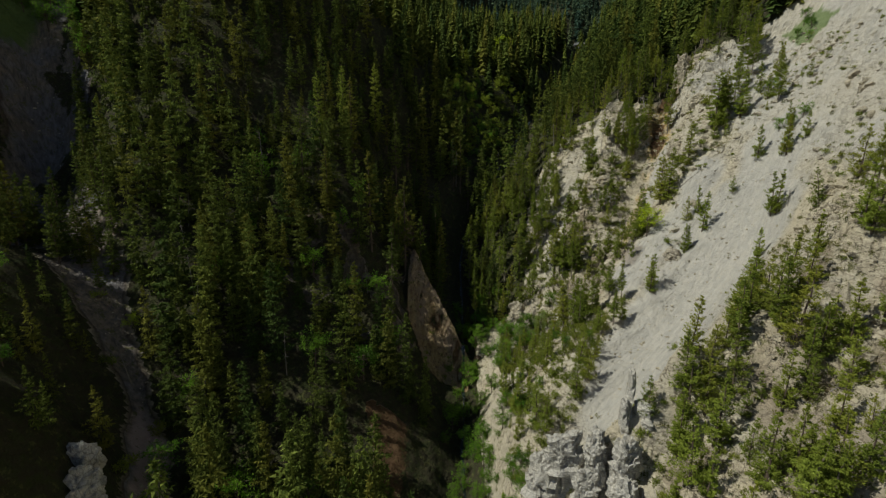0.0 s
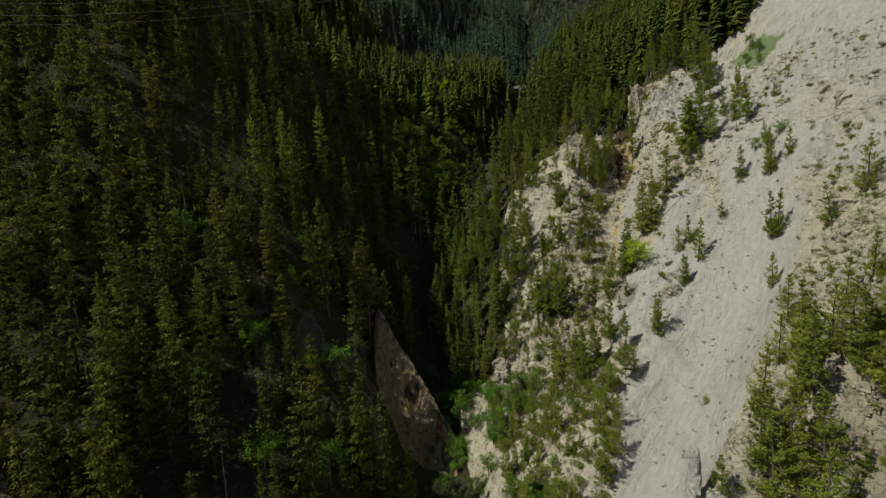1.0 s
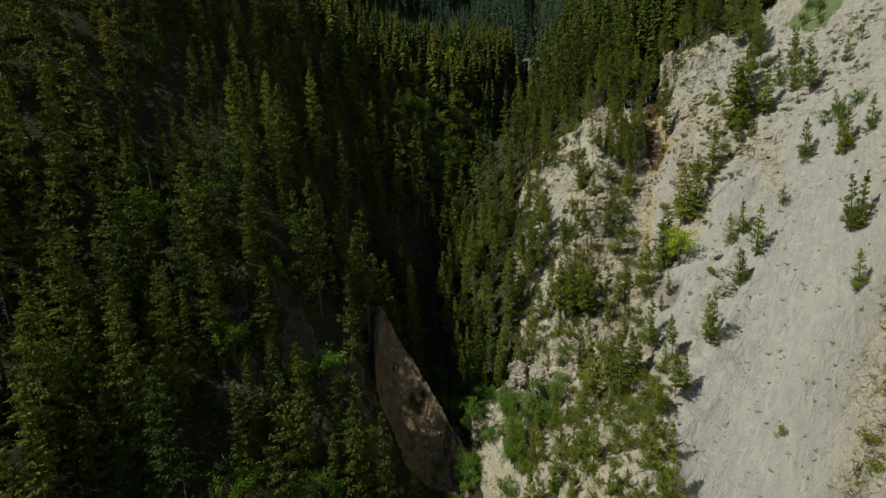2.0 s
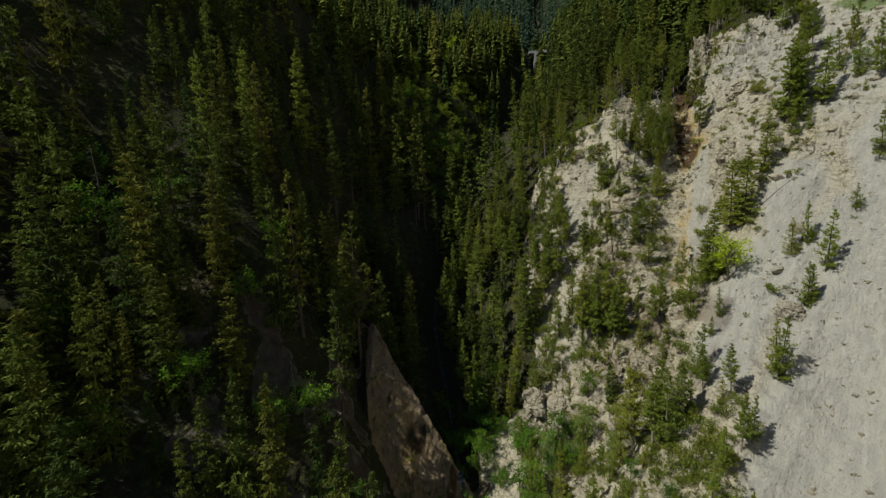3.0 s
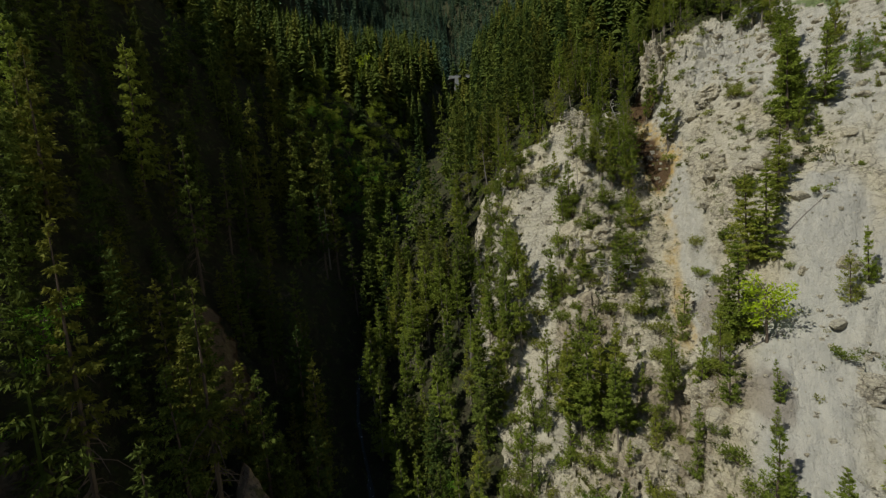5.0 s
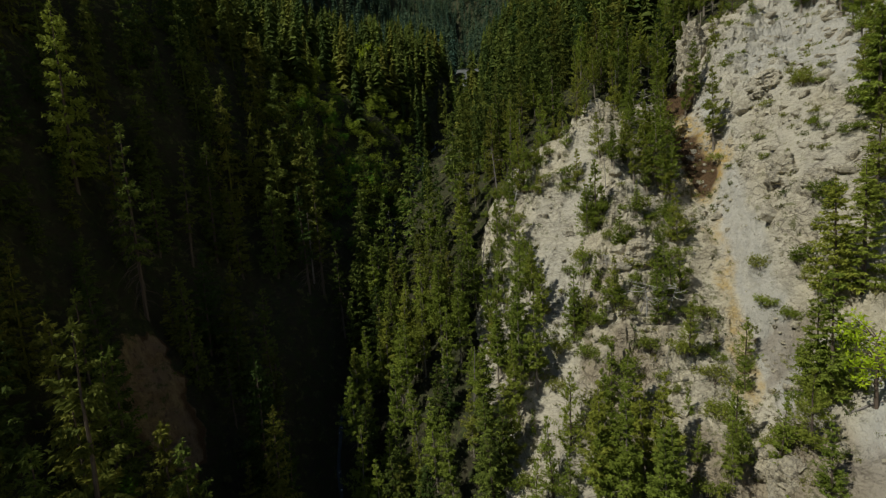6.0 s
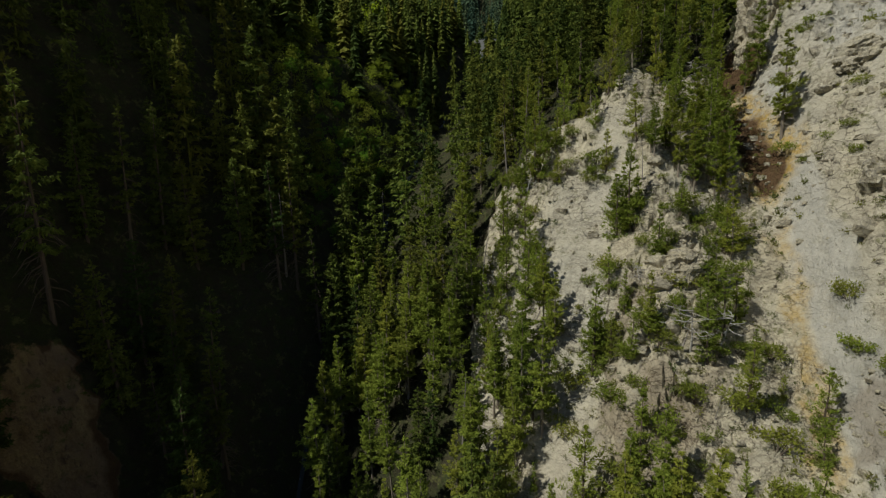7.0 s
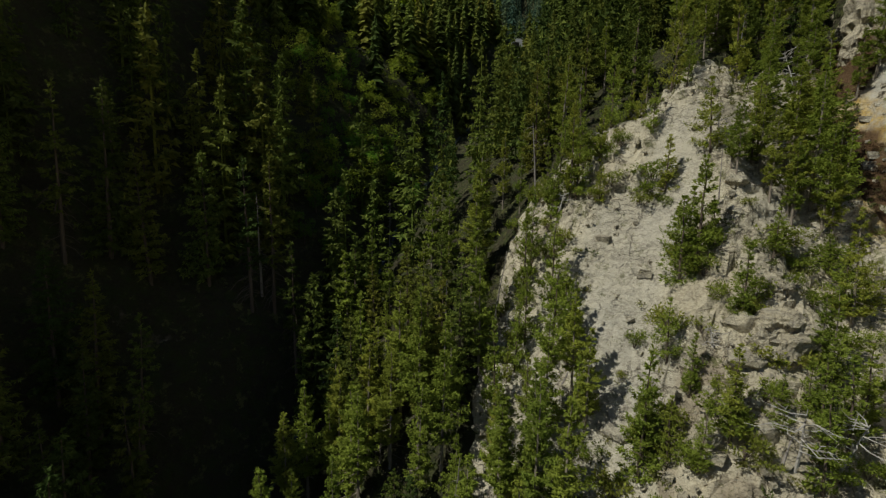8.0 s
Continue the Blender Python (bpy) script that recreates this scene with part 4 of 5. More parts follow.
for tx, ty in [(23.8, 149.6), (18.7, 140.4), (9, 142), (5.7, 128), (17, 164), (3, 124), (15.4, 126.7), (11, 103), (28.8, 144.4), (23, 153), (26, 140), (15.7, 158), (22, 170), (38, 149.5), (30, 139), (19, 133), (12, 151)]:
    put_leafy(tx, ty, rng.uniform(0.75, 1.25), 3, "bright green broadleaf tree beside the stream")

for tx, ty in [(12.6, 162.5), (14.6, 154.2), (19.2, 156.7), (21.1, 150.1), (17.1, 169.7), (22.6, 163.4), (7.5, 157.0)]:
    put_leafy(tx, ty, rng.uniform(0.7, 1.1), 3, "bright green broadleaf tree beside the stream")

for tx, ty, k in [(20.4, 138.9, 1.2), (9, 138.8, 1.0), (6.3, 119.4, 0.9), (10.8, 112.3, 1.0), (18.8, 135, 1.0), (21.5, 147.7, 1.1), (26.5, 144.8, 0.9), (13.5, 154.8, 1.0)]:
    put_spring(tx, ty, k, 3)

# leafy brush on the sunlit shelf of the left bank
for k in range(26):
    put_leafy(rng.uniform(4, 26), rng.uniform(228, 268), rng.uniform(0.45, 0.95), 4, "yellowish green broadleaf bush on a sunlit shelf")

for k in range(24):
    t = rng.random()
    put_leafy(10 + 22 * t + rng.normal() * 4, 284 - 24 * t + rng.normal() * 4, rng.uniform(0.5, 1.0), 4, "yellowish green broadleaf bush on a sunlit shelf")

for tx, ty in [(20.1, 204), (23.4, 213), (24.2, 203.3), (21.4, 220.8), (27.2, 199), (19.5, 208), (22, 199), (26, 207), (29, 204)]:
    put_tall_pine(tx, ty, rng.uniform(0.95, 1.2), 1.0, wide=1.2)

# bushes on the steep gorge side below the chute
BANK = [(13, 84), (22, 80), (27, 88), (36, 100), (46, 116), (44, 130), (20, 130)]
x, y = scatter(12, 48, 78, 132, 2.7)
keep = inside(x, y, BANK) & (near_chute(x, y) > 5.5) & (rng.random(x.size) < 0.75)
for tx, ty in zip(x[keep], y[keep]):
    kind = rng.random()
    if kind < 0.1:
        put_leafy(tx, ty, rng.uniform(0.25, 0.6), 4, "small fresh green broadleaf bush on the gorge side")
    elif kind < 0.5:
        put_pine(tx, ty, rng.uniform(0.25, 0.6), 4)
    else:
        put_shrub(tx, ty, rng.uniform(0.8, 1.9), 4, "dense green shrub on the gorge side")

x, y = scatter(-8, 66, 236, 338, 4.2)
keep = inside(x, y, LEAFY_BANK) & (rng.random(x.size) < 0.6)
crown_kinds = []
for sd in range(121, 125):
    r = np.random.default_rng(sd)
    crown_kinds.append(clump_sprays(r, r.uniform((-1.6, -1.6, 1.6), (1.6, 1.6, 5.6), (14, 3)), r.uniform(0.8, 1.3, 14), 18, 0.42, 0.15))
forest("leafy_wood", "yellowish green broadleaf bushes among spruces on the far bank", list(zip(x[keep], y[keep])), crown_kinds, 0.6, 1.5, SPRING)
for tx, ty, s in [(109.8, 157.1, 0.8), (103.2, 141, 0.6), (106.4, 136.7, 0.7), (101, 133.5, 0.55), (104.5, 139, 0.6), (131, 171, 0.7), (129, 175, 0.6), (133, 178, 0.8), (128, 168, 0.5)]:
    put_leafy(tx, ty, s, 4, "yellow green broadleaf bush rooted in pale rock")

# a fringe of pines where the wood thins out over the rock
x, y = scatter(24, 84, 150, 214, 3.6)
fringe = away(x, y, [(30, 164), (36, 171), (40, 184), (44, 196), (54, 211), (66, 214), (76, 206), (92, 202)])
keep = (rng.random(x.size) < 0.6 * smooth(8.5, 3, fringe)) & ~inside(x, y, WOOD_RIGHT)
for tx, ty in zip(x[keep], y[keep]):
    put_pine(tx, ty, rng.uniform(0.5, 1.5), 2.5, "slender pine at the thin edge of the wood", wide=0.8)

# pines and shrubs of the pale slope
x, y = scatter(18, 128, 45, 232, 4.6)
off = x - axis_x(y)
chute, gully = near_chute(x, y), away(x, y, OCHRE_LINE)
chance = 0.34 * smooth(9, 15, chute) * smooth(3, 6, gully) * smooth(-0.3, 0.25, grain(x, y, 18, 33, 3))
chance = np.where(wooded(x, y) > 0.3, 0, chance)
chance = chance * np.where(inside(x, y, BARE), 0.15, 1.0)
GREEN = [[(30, 150), (50, 128), (60, 134), (72, 146), (76, 156), (66, 172), (58, 180), (48, 172), (38, 160)], [(34, 45), (75, 45), (86, 80), (58, 84), (40, 72)], [(20, 148), (15, 84), (22, 86), (36, 98), (44, 114), (48, 128), (44, 142), (32, 152)]]
chance = np.maximum(chance, np.where(inside(x, y, GREEN[0]) & ~inside(x, y, BARE), 0.6, np.where(inside(x, y, GREEN[1]), 0.42, np.where(inside(x, y, GREEN[2]) & (near_chute(x, y) > 7), 0.75, 0))))
keep = (rng.random(x.size) < chance * (1 - 0.85 * sandy(x, y))) & (np.hypot(x - 65, y - 139.5) > 5.5)
for tx, ty in zip(x[keep], y[keep]):
    put_pine(tx, ty, rng.uniform(0.3, 1.15), 3)
# ---- trees that stand out by themselves: (x, y, height) ----
ROCK_SPRUCES = [
    (91.7, 187.7, 17), (75.2, 153.5, 17), (76.6, 151.1, 18),
    (66.9, 150.1, 14), (67.3, 148.6, 17), (94.5, 160.1, 20), (97, 161.5, 15), (101.4, 157.7, 16), (83.2, 153.8, 15),
    (77.6, 188.5, 16), (78.2, 193.1, 15), (76.8, 195.8, 13), (87.4, 197, 12), (66, 175.8, 8), (73, 191.8, 10), (74.1, 188.3, 9), (76.5, 185.9, 12),
    (83.9, 190.8, 12), (69.1, 192.1, 8), (79.6, 192.7, 11)]
NEAR_PINES = [
    (41.7, 68.6, 12), (46.9, 70.9, 10), (52.7, 76.8, 7), (40.6, 62.5, 12), (34.4, 56.9, 14), (57.7, 79, 10), (60.3, 73.2, 11), (48.2, 50, 16),
    (50.2, 49.3, 13), (55.4, 64.8, 10), (58.9, 65.5, 10), (61.5, 66.7, 9), (60.2, 78.6, 10), (57.5, 57.2, 9), (90.8, 120.3, 11), (78.5, 80.9, 14),
    (97.7, 105.5, 11), (108.4, 150.7, 14), (97.2, 140, 9), (100.1, 132.4, 10), (103.1, 130.1, 7), (73.6, 130.5, 7), (80, 138.2, 8), (60.8, 124.1, 9),
    (88.7, 136.6, 5), (64.3, 65, 7), (49.7, 56.9, 7)]
WALL_PINES = [
    (81.6, 111.6, 7.5), (90.6, 121.7, 11), (72.9, 130.3, 8), (78.6, 132.5, 11), (59.8, 122.4, 10.5), (77, 138.7, 7), (45.8, 164.5, 13), (49.3, 163.7, 13),
    (48.3, 159.2, 15), (42.3, 161.5, 15), (44.5, 158.1, 14), (47.9, 156.4, 11), (60.8, 170.1, 9), (61.2, 190.6, 7), (42.4, 168.5, 11), (38.4, 178.2, 13),
    (38.7, 185.8, 14), (52.6, 178.2, 6), (61.6, 187.3, 12), (64.2, 197.4, 7), (56.9, 201.6, 5), (61.7, 180.7, 7.5), (55.5, 179.5, 6), (51.1, 179.8, 11),
    (55.6, 174.4, 8), (55.5, 183.1, 6.5), (46.7, 192.5, 11), (49.5, 195.1, 7)]
for tx, ty, h in ROCK_SPRUCES:
    if ty > 166:
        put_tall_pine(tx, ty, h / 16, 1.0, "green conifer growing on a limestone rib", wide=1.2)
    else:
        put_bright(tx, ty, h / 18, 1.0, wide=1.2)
for tx, ty, h in NEAR_PINES + WALL_PINES:
    if h > 12:
        put_tall_pine(tx, ty, h / 16, 2.0, "full green pine rooted in the pale rock wall", wide=1.25)
    else:
        put_pine(tx, ty, h / 9, 2.0, wide=1.05)
# the dense trees beside the ochre gully and the pines at the wall's foot
for tx, ty, h in [(77.1, 191.4, 14), (79.5, 198.9, 14), (81.8, 192, 15), (89.8, 201.6, 12), (73.3, 178.9, 12), (66.7, 175.1, 10), (75.3, 188.5, 10), (97.9, 198.5, 15), (95.7, 199.1, 10), (78.4, 185.8, 11),
                  (68.8, 190.9, 10), (72.1, 189, 11), (74, 187.5, 10), (77.1, 185.1, 11), (84.5, 195.1, 11), (41.7, 160.8, 22), (44.3, 157.8, 20), (49.1, 157.6, 17), (46.1, 153.1, 15), (34.2, 175.1, 15),
                  (32.6, 180.2, 16), (40.5, 181.4, 18), (42.6, 179.3, 17), (37.8, 185.2, 14), (47, 187.3, 13), (47.8, 185.3, 12), (43.8, 187.3, 15), (30.8, 197.6, 23), (32.9, 192.1, 21), (41.4, 184.2, 14)]:
    put_tall_pine(tx, ty, h / 16.5, 1.5, "full green pine rooted in the pale rock wall", wide=1.2 if h < 18 else 1.0)
for tx, ty, h in [(67.8, 172.7, 8), (73.4, 180, 7), (72.6, 192.7, 7), (61.7, 189.1, 9), (60.3, 188.2, 10), (51.7, 180.6, 7), (66.3, 159.4, 5), (57.4, 152.6, 6), (59.7, 149.9, 6), (55.6, 174.4, 5), (50.5, 179.4, 9), (63.1, 172.7, 7), (64.9, 171.6, 8),
                  (69.2, 80.5, 8), (72.5, 73.8, 12), (61.3, 60.8, 9), (69.2, 95, 9)]:
    put_pine(tx, ty, h / 9.5, 2.0, wide=1.15)
for tx, ty in [(44.4, 71.8), (46.3, 66.6), (55.0, 77.7), (63.7, 86.2), (48.0, 73.1), (59.9, 70.1), (62.8, 66.9), (53.5, 74.8), (59.8, 75.8), (51, 70.6), (60, 83.6), (63.6, 74.3), (51.0, 55.4), (53.3, 52.6), (48.5, 57.1), (65.1, 65.9), (42.3, 69.6)]:
    put_pine(tx, ty, rng.uniform(0.95, 1.45), 2.0, "bushy green pine on the rocky slope", wide=1.15)
for tx, ty, s in [(104, 138, 0.7), (102.5, 136, 0.5), (105.5, 140.5, 0.6), (100, 134, 0.4)]:
    put_pine(tx, ty, s, 3, wide=1.2)
for tx, ty in [(96.0, 160.6), (99.2, 164.1), (103.8, 166.0), (107.5, 170.3), (112.7, 175.1), (113.4, 173.2), (119.3, 181.3), (120.9, 185.0), (120.9, 187.7), (118.9, 189.1), (98.9, 161.0)]:
    put_tall_pine(tx, ty, rng.uniform(0.7, 1.05), 1.5, "green conifer growing on a limestone rib", wide=1.2)
# pines, birches and scrub below the rock rib
for tx, ty, h in [(39.1, 126.3, 16), (41, 125, 15), (38, 130.6, 17), (43.5, 131, 13), (45.5, 127.5, 12), (52.7, 124.4, 10), (50.8, 129, 9), (47.3, 115.6, 10), (49.8, 116.3, 8), (54.9, 151.6, 10), (53.7, 144.3, 7), (47.8, 152.7, 14), (43.7, 159.9, 16)]:
    put_tall_pine(tx, ty, h / 16.5, 2.5, "full green pine rooted in the pale rock wall", wide=1.25)
put_spruce(41.4, 145.6, 0.55, 1.0, "small dark spruce on a rock step", wide=1.2)
for tx, ty, k in [(32.9, 141.8, 1.35), (26.3, 142.8, 1.0), (29.5, 141, 0.9), (35.1, 131.7, 0.9)]:
    put_birch(tx, ty, k, 3, wide=0.7)
# spruces of the shaded side whose tops catch the sun: (x, y, top)
for tx, ty, top in [(-17, 143, 76), (-13.7, 157, 90), (12.4, 218.7, 90.6), (8.6, 222, 105)]:
    put_thin(tx, ty, (top - float(height(tx, ty))) / 18, 0.5, "lone sunlit spruce with bare grey lower branches")
for tx, ty, top in [(-20.3, 194.5, 114), (-24.7, 201.4, 118), (-25, 152, 99)]:
    put_thin(tx, ty, min((top - float(height(tx, ty))) / 18, 2.0), 0.5, "lone sunlit spruce with bare grey lower branches", wide=0.9)
# here the sun on the crowns is painted in by the lighter needles
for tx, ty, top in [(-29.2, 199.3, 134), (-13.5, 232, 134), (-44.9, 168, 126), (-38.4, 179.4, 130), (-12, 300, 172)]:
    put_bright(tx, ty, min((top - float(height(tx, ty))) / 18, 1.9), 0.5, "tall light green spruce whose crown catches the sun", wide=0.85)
for tx, ty, top in [(-47.6, 152.5, 115), (-39, 149.5, 100), (-69, 159.5, 112), (-35, 175, 125), (31.9, 198.7, 87.6), (22, 205, 82.4)]:
    put_spruce(tx, ty, (top - float(height(tx, ty))) / 18, 0.5)
put_lime(67.4, 144.2, 1.45)
for tx, ty, s in [(6.5, 222.5, 1.25), (-25, 140, 0.8), (-4, 190, 0.7), (30, 246, 0.9)]:
    put_snag(tx, ty, s, 3)

# shrubs over the ledges
x, y = scatter(22, 130, 45, 226, 3.0)
chute, gully = near_chute(x, y), away(x, y, OCHRE_LINE)
chance = (0.62 + 0.38 * inside(x, y, GREEN[2]) + 0.3 * inside(x, y, [(44, 160), (100, 150), (112, 214), (60, 214)])) * (0.1 + 0.9 * smooth(8, 14, chute)) * smooth(2, 5, gully) * np.maximum(smooth(-0.35, 0.2, grain(x, y, 12, 34, 3)), np.maximum(0.5 * inside(x, y, [(84, 150), (128, 150), (128, 220), (96, 220)]), inside(x, y, GREEN[0]) | inside(x, y, GREEN[1]) | inside(x, y, GREEN[2])))
keep = (rng.random(x.size) < chance * np.where(inside(x, y, BARE), 0.25, 1.0)) & (wooded(x, y) < 0.3)
shrubs = list(zip(x[keep], y[keep]))
nearest = sorted(shrubs, key=lambda p: abs(p[0] - 58) + 0.5 * abs(p[1] - 172))[:280]
for tx, ty in nearest:
    put_shrub(tx, ty, rng.uniform(0.55, 1.6), 4, wide=rng.uniform(0.8, 1.3))
chosen = set(nearest)
bush_kinds = [clump_sprays(np.random.default_rng(sd), np.random.default_rng(sd + 9).uniform((-1, -1, 0.3), (1, 1, 1.0), (8, 3)), np.full(8, 0.6), 14, 0.36, 0.2) for sd in (81, 82, 83)]
forest("slope_brush", "low green brush scattered over the pale slope", [p for p in shrubs if p not in chosen], bush_kinds, 0.4, 1.2, SHRUB)
gx2, gy2 = scatter(22, 130, 45, 222, 1.25)
keep = (rng.random(gx2.size) < (0.8 + 0.2 * (gy2 < 105)) * smooth(-0.25, 0.3, grain(gx2, gy2, 7, 35, 4)) * (0.04 + smooth(8, 14, near_chute(gx2, gy2))) * (1 - 0.6 * smooth(92, 102, gx2))) & (wooded(gx2, gy2) < 0.5)
tuft_kinds = [clump_sprays(np.random.default_rng(sd), [(0, 0, 0.1), (0.3, 0.1, 0.1), (-0.2, 0.25, 0.1)], [0.45, 0.4, 0.4], 9, 0.27, 0.7) for sd in (91, 92, 93)]
forest("grass_tufts", "tufts of dry yellowish green grass on the rock ledges", list(zip(gx2[keep], gy2[keep])), tuft_kinds, 0.6, 1.6, GRASS)
# the gully's brown debris is filled in with added reddish brown shrubs
for k in range(18):
    t = rng.random()
    put_rust(87 + 5 * t + rng.normal() * 1.2, 187 + 10 * t + rng.normal() * 1.2, rng.uniform(0.3, 0.75), 4)


for tx, ty, h in [(-118, 150, 1.4), (-109, 137, 1.1), (-124, 158, 1.6), (-112, 128, 1.2), (-96, 117, 1.5), (-131, 168, 1.8), (-104, 131, 1.0), (-88, 108, 1.3), (-79, 97, 1.6), (-66, 90, 1.5), (-62, 74, 1.7), (-53, 78, 1.6)]:
    put_shrub(tx, ty, h, 3, "dark green bush in the shaded side ravine")
put_lime(-79, 106, 0.7)
put_lime(41, 333, 2.1, text="large yellow green broadleaf tree above the spruce wood")
put_lime(45, 336, 1.6, text="large yellow green broadleaf tree above the spruce wood")
put_leafy(-55, 70, 0.9)
# the last fourteen are added to shade the sunlit bed of the ravine
for tx, ty, s in [(-112, 142, 1.0), (-108, 137, 0.8), (-104, 135, 1.1), (-100, 129, 0.9), (-97, 127, 1.1), (-92, 122, 0.8), (-94, 119, 0.7), (-88, 114, 0.8), (-116, 148, 0.9), (-136, 178, 0.9), (-133, 171, 0.8), (-131, 175, 1.0), (-126, 160, 0.8), (-124, 156, 0.9), (-121, 149, 0.8), (-109, 131, 0.6), (-101, 121, 0.6), (-95, 116, 0.7), (-89, 110, 0.6), (-129, 166, 1.0), (-112, 112, 1.2), (-116, 118, 1.3), (-108, 106, 1.2), (-119, 124, 1.2), (-104, 101, 1.1), (-122, 131, 1.2), (-113, 104, 1.2), (-124, 119, 1.2), (-128, 137, 1.1), (-103, 116, 1.1), (-100, 112, 1.0), (-106, 122, 1.2), (-101, 124, 1.0), (-96, 114, 0.9)]:
    put_spruce(tx, ty, s, 2)
for tx, ty in [(44.4, 73.7), (46, 76), (64, 86), (68, 83.5)]:
    put_pine(tx, ty, rng.uniform(0.8, 1.2), 2)
for tx, ty in [(-158, 183), (-150, 186), (-140, 184), (-136, 180), (-146, 192), (-130, 176), (-164, 190), (-154, 188), (-143, 187), (-160, 194), (-152, 195), (-170, 196), (-138, 190), (-149, 182)]:
    put_leafy(tx, ty, rng.uniform(1.0, 1.6), 3, "yellow green broadleaf tree above the side ravine")
for tx, ty in [(-78, 72), (-86, 80), (-72, 62), (-80, 60), (-92, 86), (-66, 56), (-96, 92), (-90, 72)]:
    if rng.random() < 0.5:
        put_leafy(tx, ty, rng.uniform(0.5, 0.9), 3, "green broadleaf bush beside the ravine track")
    else:
        put_spruce(tx, ty, rng.uniform(0.4, 0.8), 2)
for tx, ty, s in [(63, 172, 0.35), (66, 190, 0.5), (70, 193, 0.4), (58, 166, 0.3)]:
    put_snag(tx, ty, s, 8)


# ---- rocks ----
def rock_mesh(seed, size, planes=13, rounds=3, material=STONE):
    """An angular block: a ball cut by planes and roughened."""
    r = np.random.default_rng(seed)
    bm = bmesh.new()
    bmesh.ops.create_icosphere(bm, subdivisions=rounds, radius=1.0)
    n = r.normal(size=(planes, 3))
    n /= np.linalg.norm(n, axis=1, keepdims=True)
    cut = r.uniform(0.38, 0.8, planes)
    for v in bm.verts:
        d = np.array(v.co)
        d /= np.linalg.norm(d)
        dots = n @ d
        reach = min(1.0, float(np.min(np.where(dots > 0.05, cut / np.maximum(dots, 0.05), 9))))
        p = d * reach
        w = noise.noise(Vector(p * 2.5) + Vector((seed * 3.1, 0, 0))) * 0.10 + noise.noise(Vector(p * 6) + Vector((0, seed, 0))) * 0.05
        v.co = Vector(p * (1 + w) * np.array(size))
    me = bpy.data.meshes.new("rock")
    bm.to_mesh(me)
    bm.free()
    me.materials.append(material)
    return me


outcrop_meshes = [rock_mesh(200 + k, (rng.uniform(1.8, 3.4), rng.uniform(1.6, 2.6), rng.uniform(1.4, 3.0)), 15, 3) for k in range(7)]
CRAGS = [[(74, 206), (68, 190), (60, 178), (50, 171)], [(106, 210), (100, 180), (90, 164), (84, 148), (70, 136)], [(28, 158), (36, 153), (44, 146)],
         [(98, 106), (92, 104), (84, 96)], [(62, 150), (57, 146), (50, 140)], [(112, 200), (118, 182), (108, 168), (104, 150)], [(116, 140), (112, 126), (106, 116)], [(57, 176), (62, 170), (55, 160), (46, 152)]]
for line in CRAGS:
    for (ax, ay), (bx, by) in zip(line, line[1:]):
        for k in range(4):
            t = (k + rng.uniform(0.1, 0.9)) / 4
            ox, oy = ax + (bx - ax) * t + rng.normal() * 1.6, ay + (by - ay) * t + rng.normal() * 1.6
            s = rng.uniform(0.4, 1.0)
            if away(ox, oy, OCHRE_LINE) < 5.5:
                continue
            ob = new("rock_outcrop", outcrop_meshes[int(rng.integers(7))])
            ob.matrix_basis = pose(ox, oy, float(height(ox, oy)) - 0.35 * s, rng.uniform(-15, 15), rng.uniform(-15, 15), rng.uniform(0, 360)) @ Matrix.Diagonal((s, s, s * rng.uniform(0.7, 1.3), 1))
            tagged(ob, "weathered pale grey limestone outcrop with cracked faces", "rock", "rock outcrops")

x, y = scatter(84, 128, 150, 214, 6.0)
keep = (rng.random(x.size) < 0.5) & (wooded(x, y) < 0.3) & (away(x, y, OCHRE_LINE) > 5.5)
for ox, oy in zip(x[keep], y[keep]):
    s = rng.uniform(0.35, 1.0)
    ob = new("rock_outcrop", outcrop_meshes[int(rng.integers(7))])
    ob.matrix_basis = pose(ox, oy, float(height(ox, oy)) - 0.4 * s, rng.uniform(-20, 20), rng.uniform(-20, 20), rng.uniform(0, 360)) @ Matrix.Diagonal((s, s, s * rng.uniform(0.7, 1.3), 1))
    tagged(ob, "weathered pale grey limestone outcrop with cracked faces", "rock", "rock outcrops")

boulder_meshes = [rock_mesh(300 + k, (1, rng.uniform(0.7, 1), rng.uniform(0.5, 0.8)), 12, 2) for k in range(5)]
x, y = scatter(25, 125, 45, 205, 7.5)
keep = (rng.random(x.size) < 0.4) & (wooded(x, y) < 0.3)
for tx, ty in zip(x[keep], y[keep]):
    s = 0.25 + 0.5 * rng.random() ** 3
    ob = new("boulder", boulder_meshes[int(rng.integers(5))])
    ob.matrix_basis = pose(tx, ty, float(height(tx, ty)) + 0.1 * s, rng.uniform(0, 360), rng.uniform(0, 360), rng.uniform(0, 360)) @ Matrix.Scale(s, 4)
    tagged(ob, "loose angular limestone boulder on the scree", "boulder", "boulders of the scree")


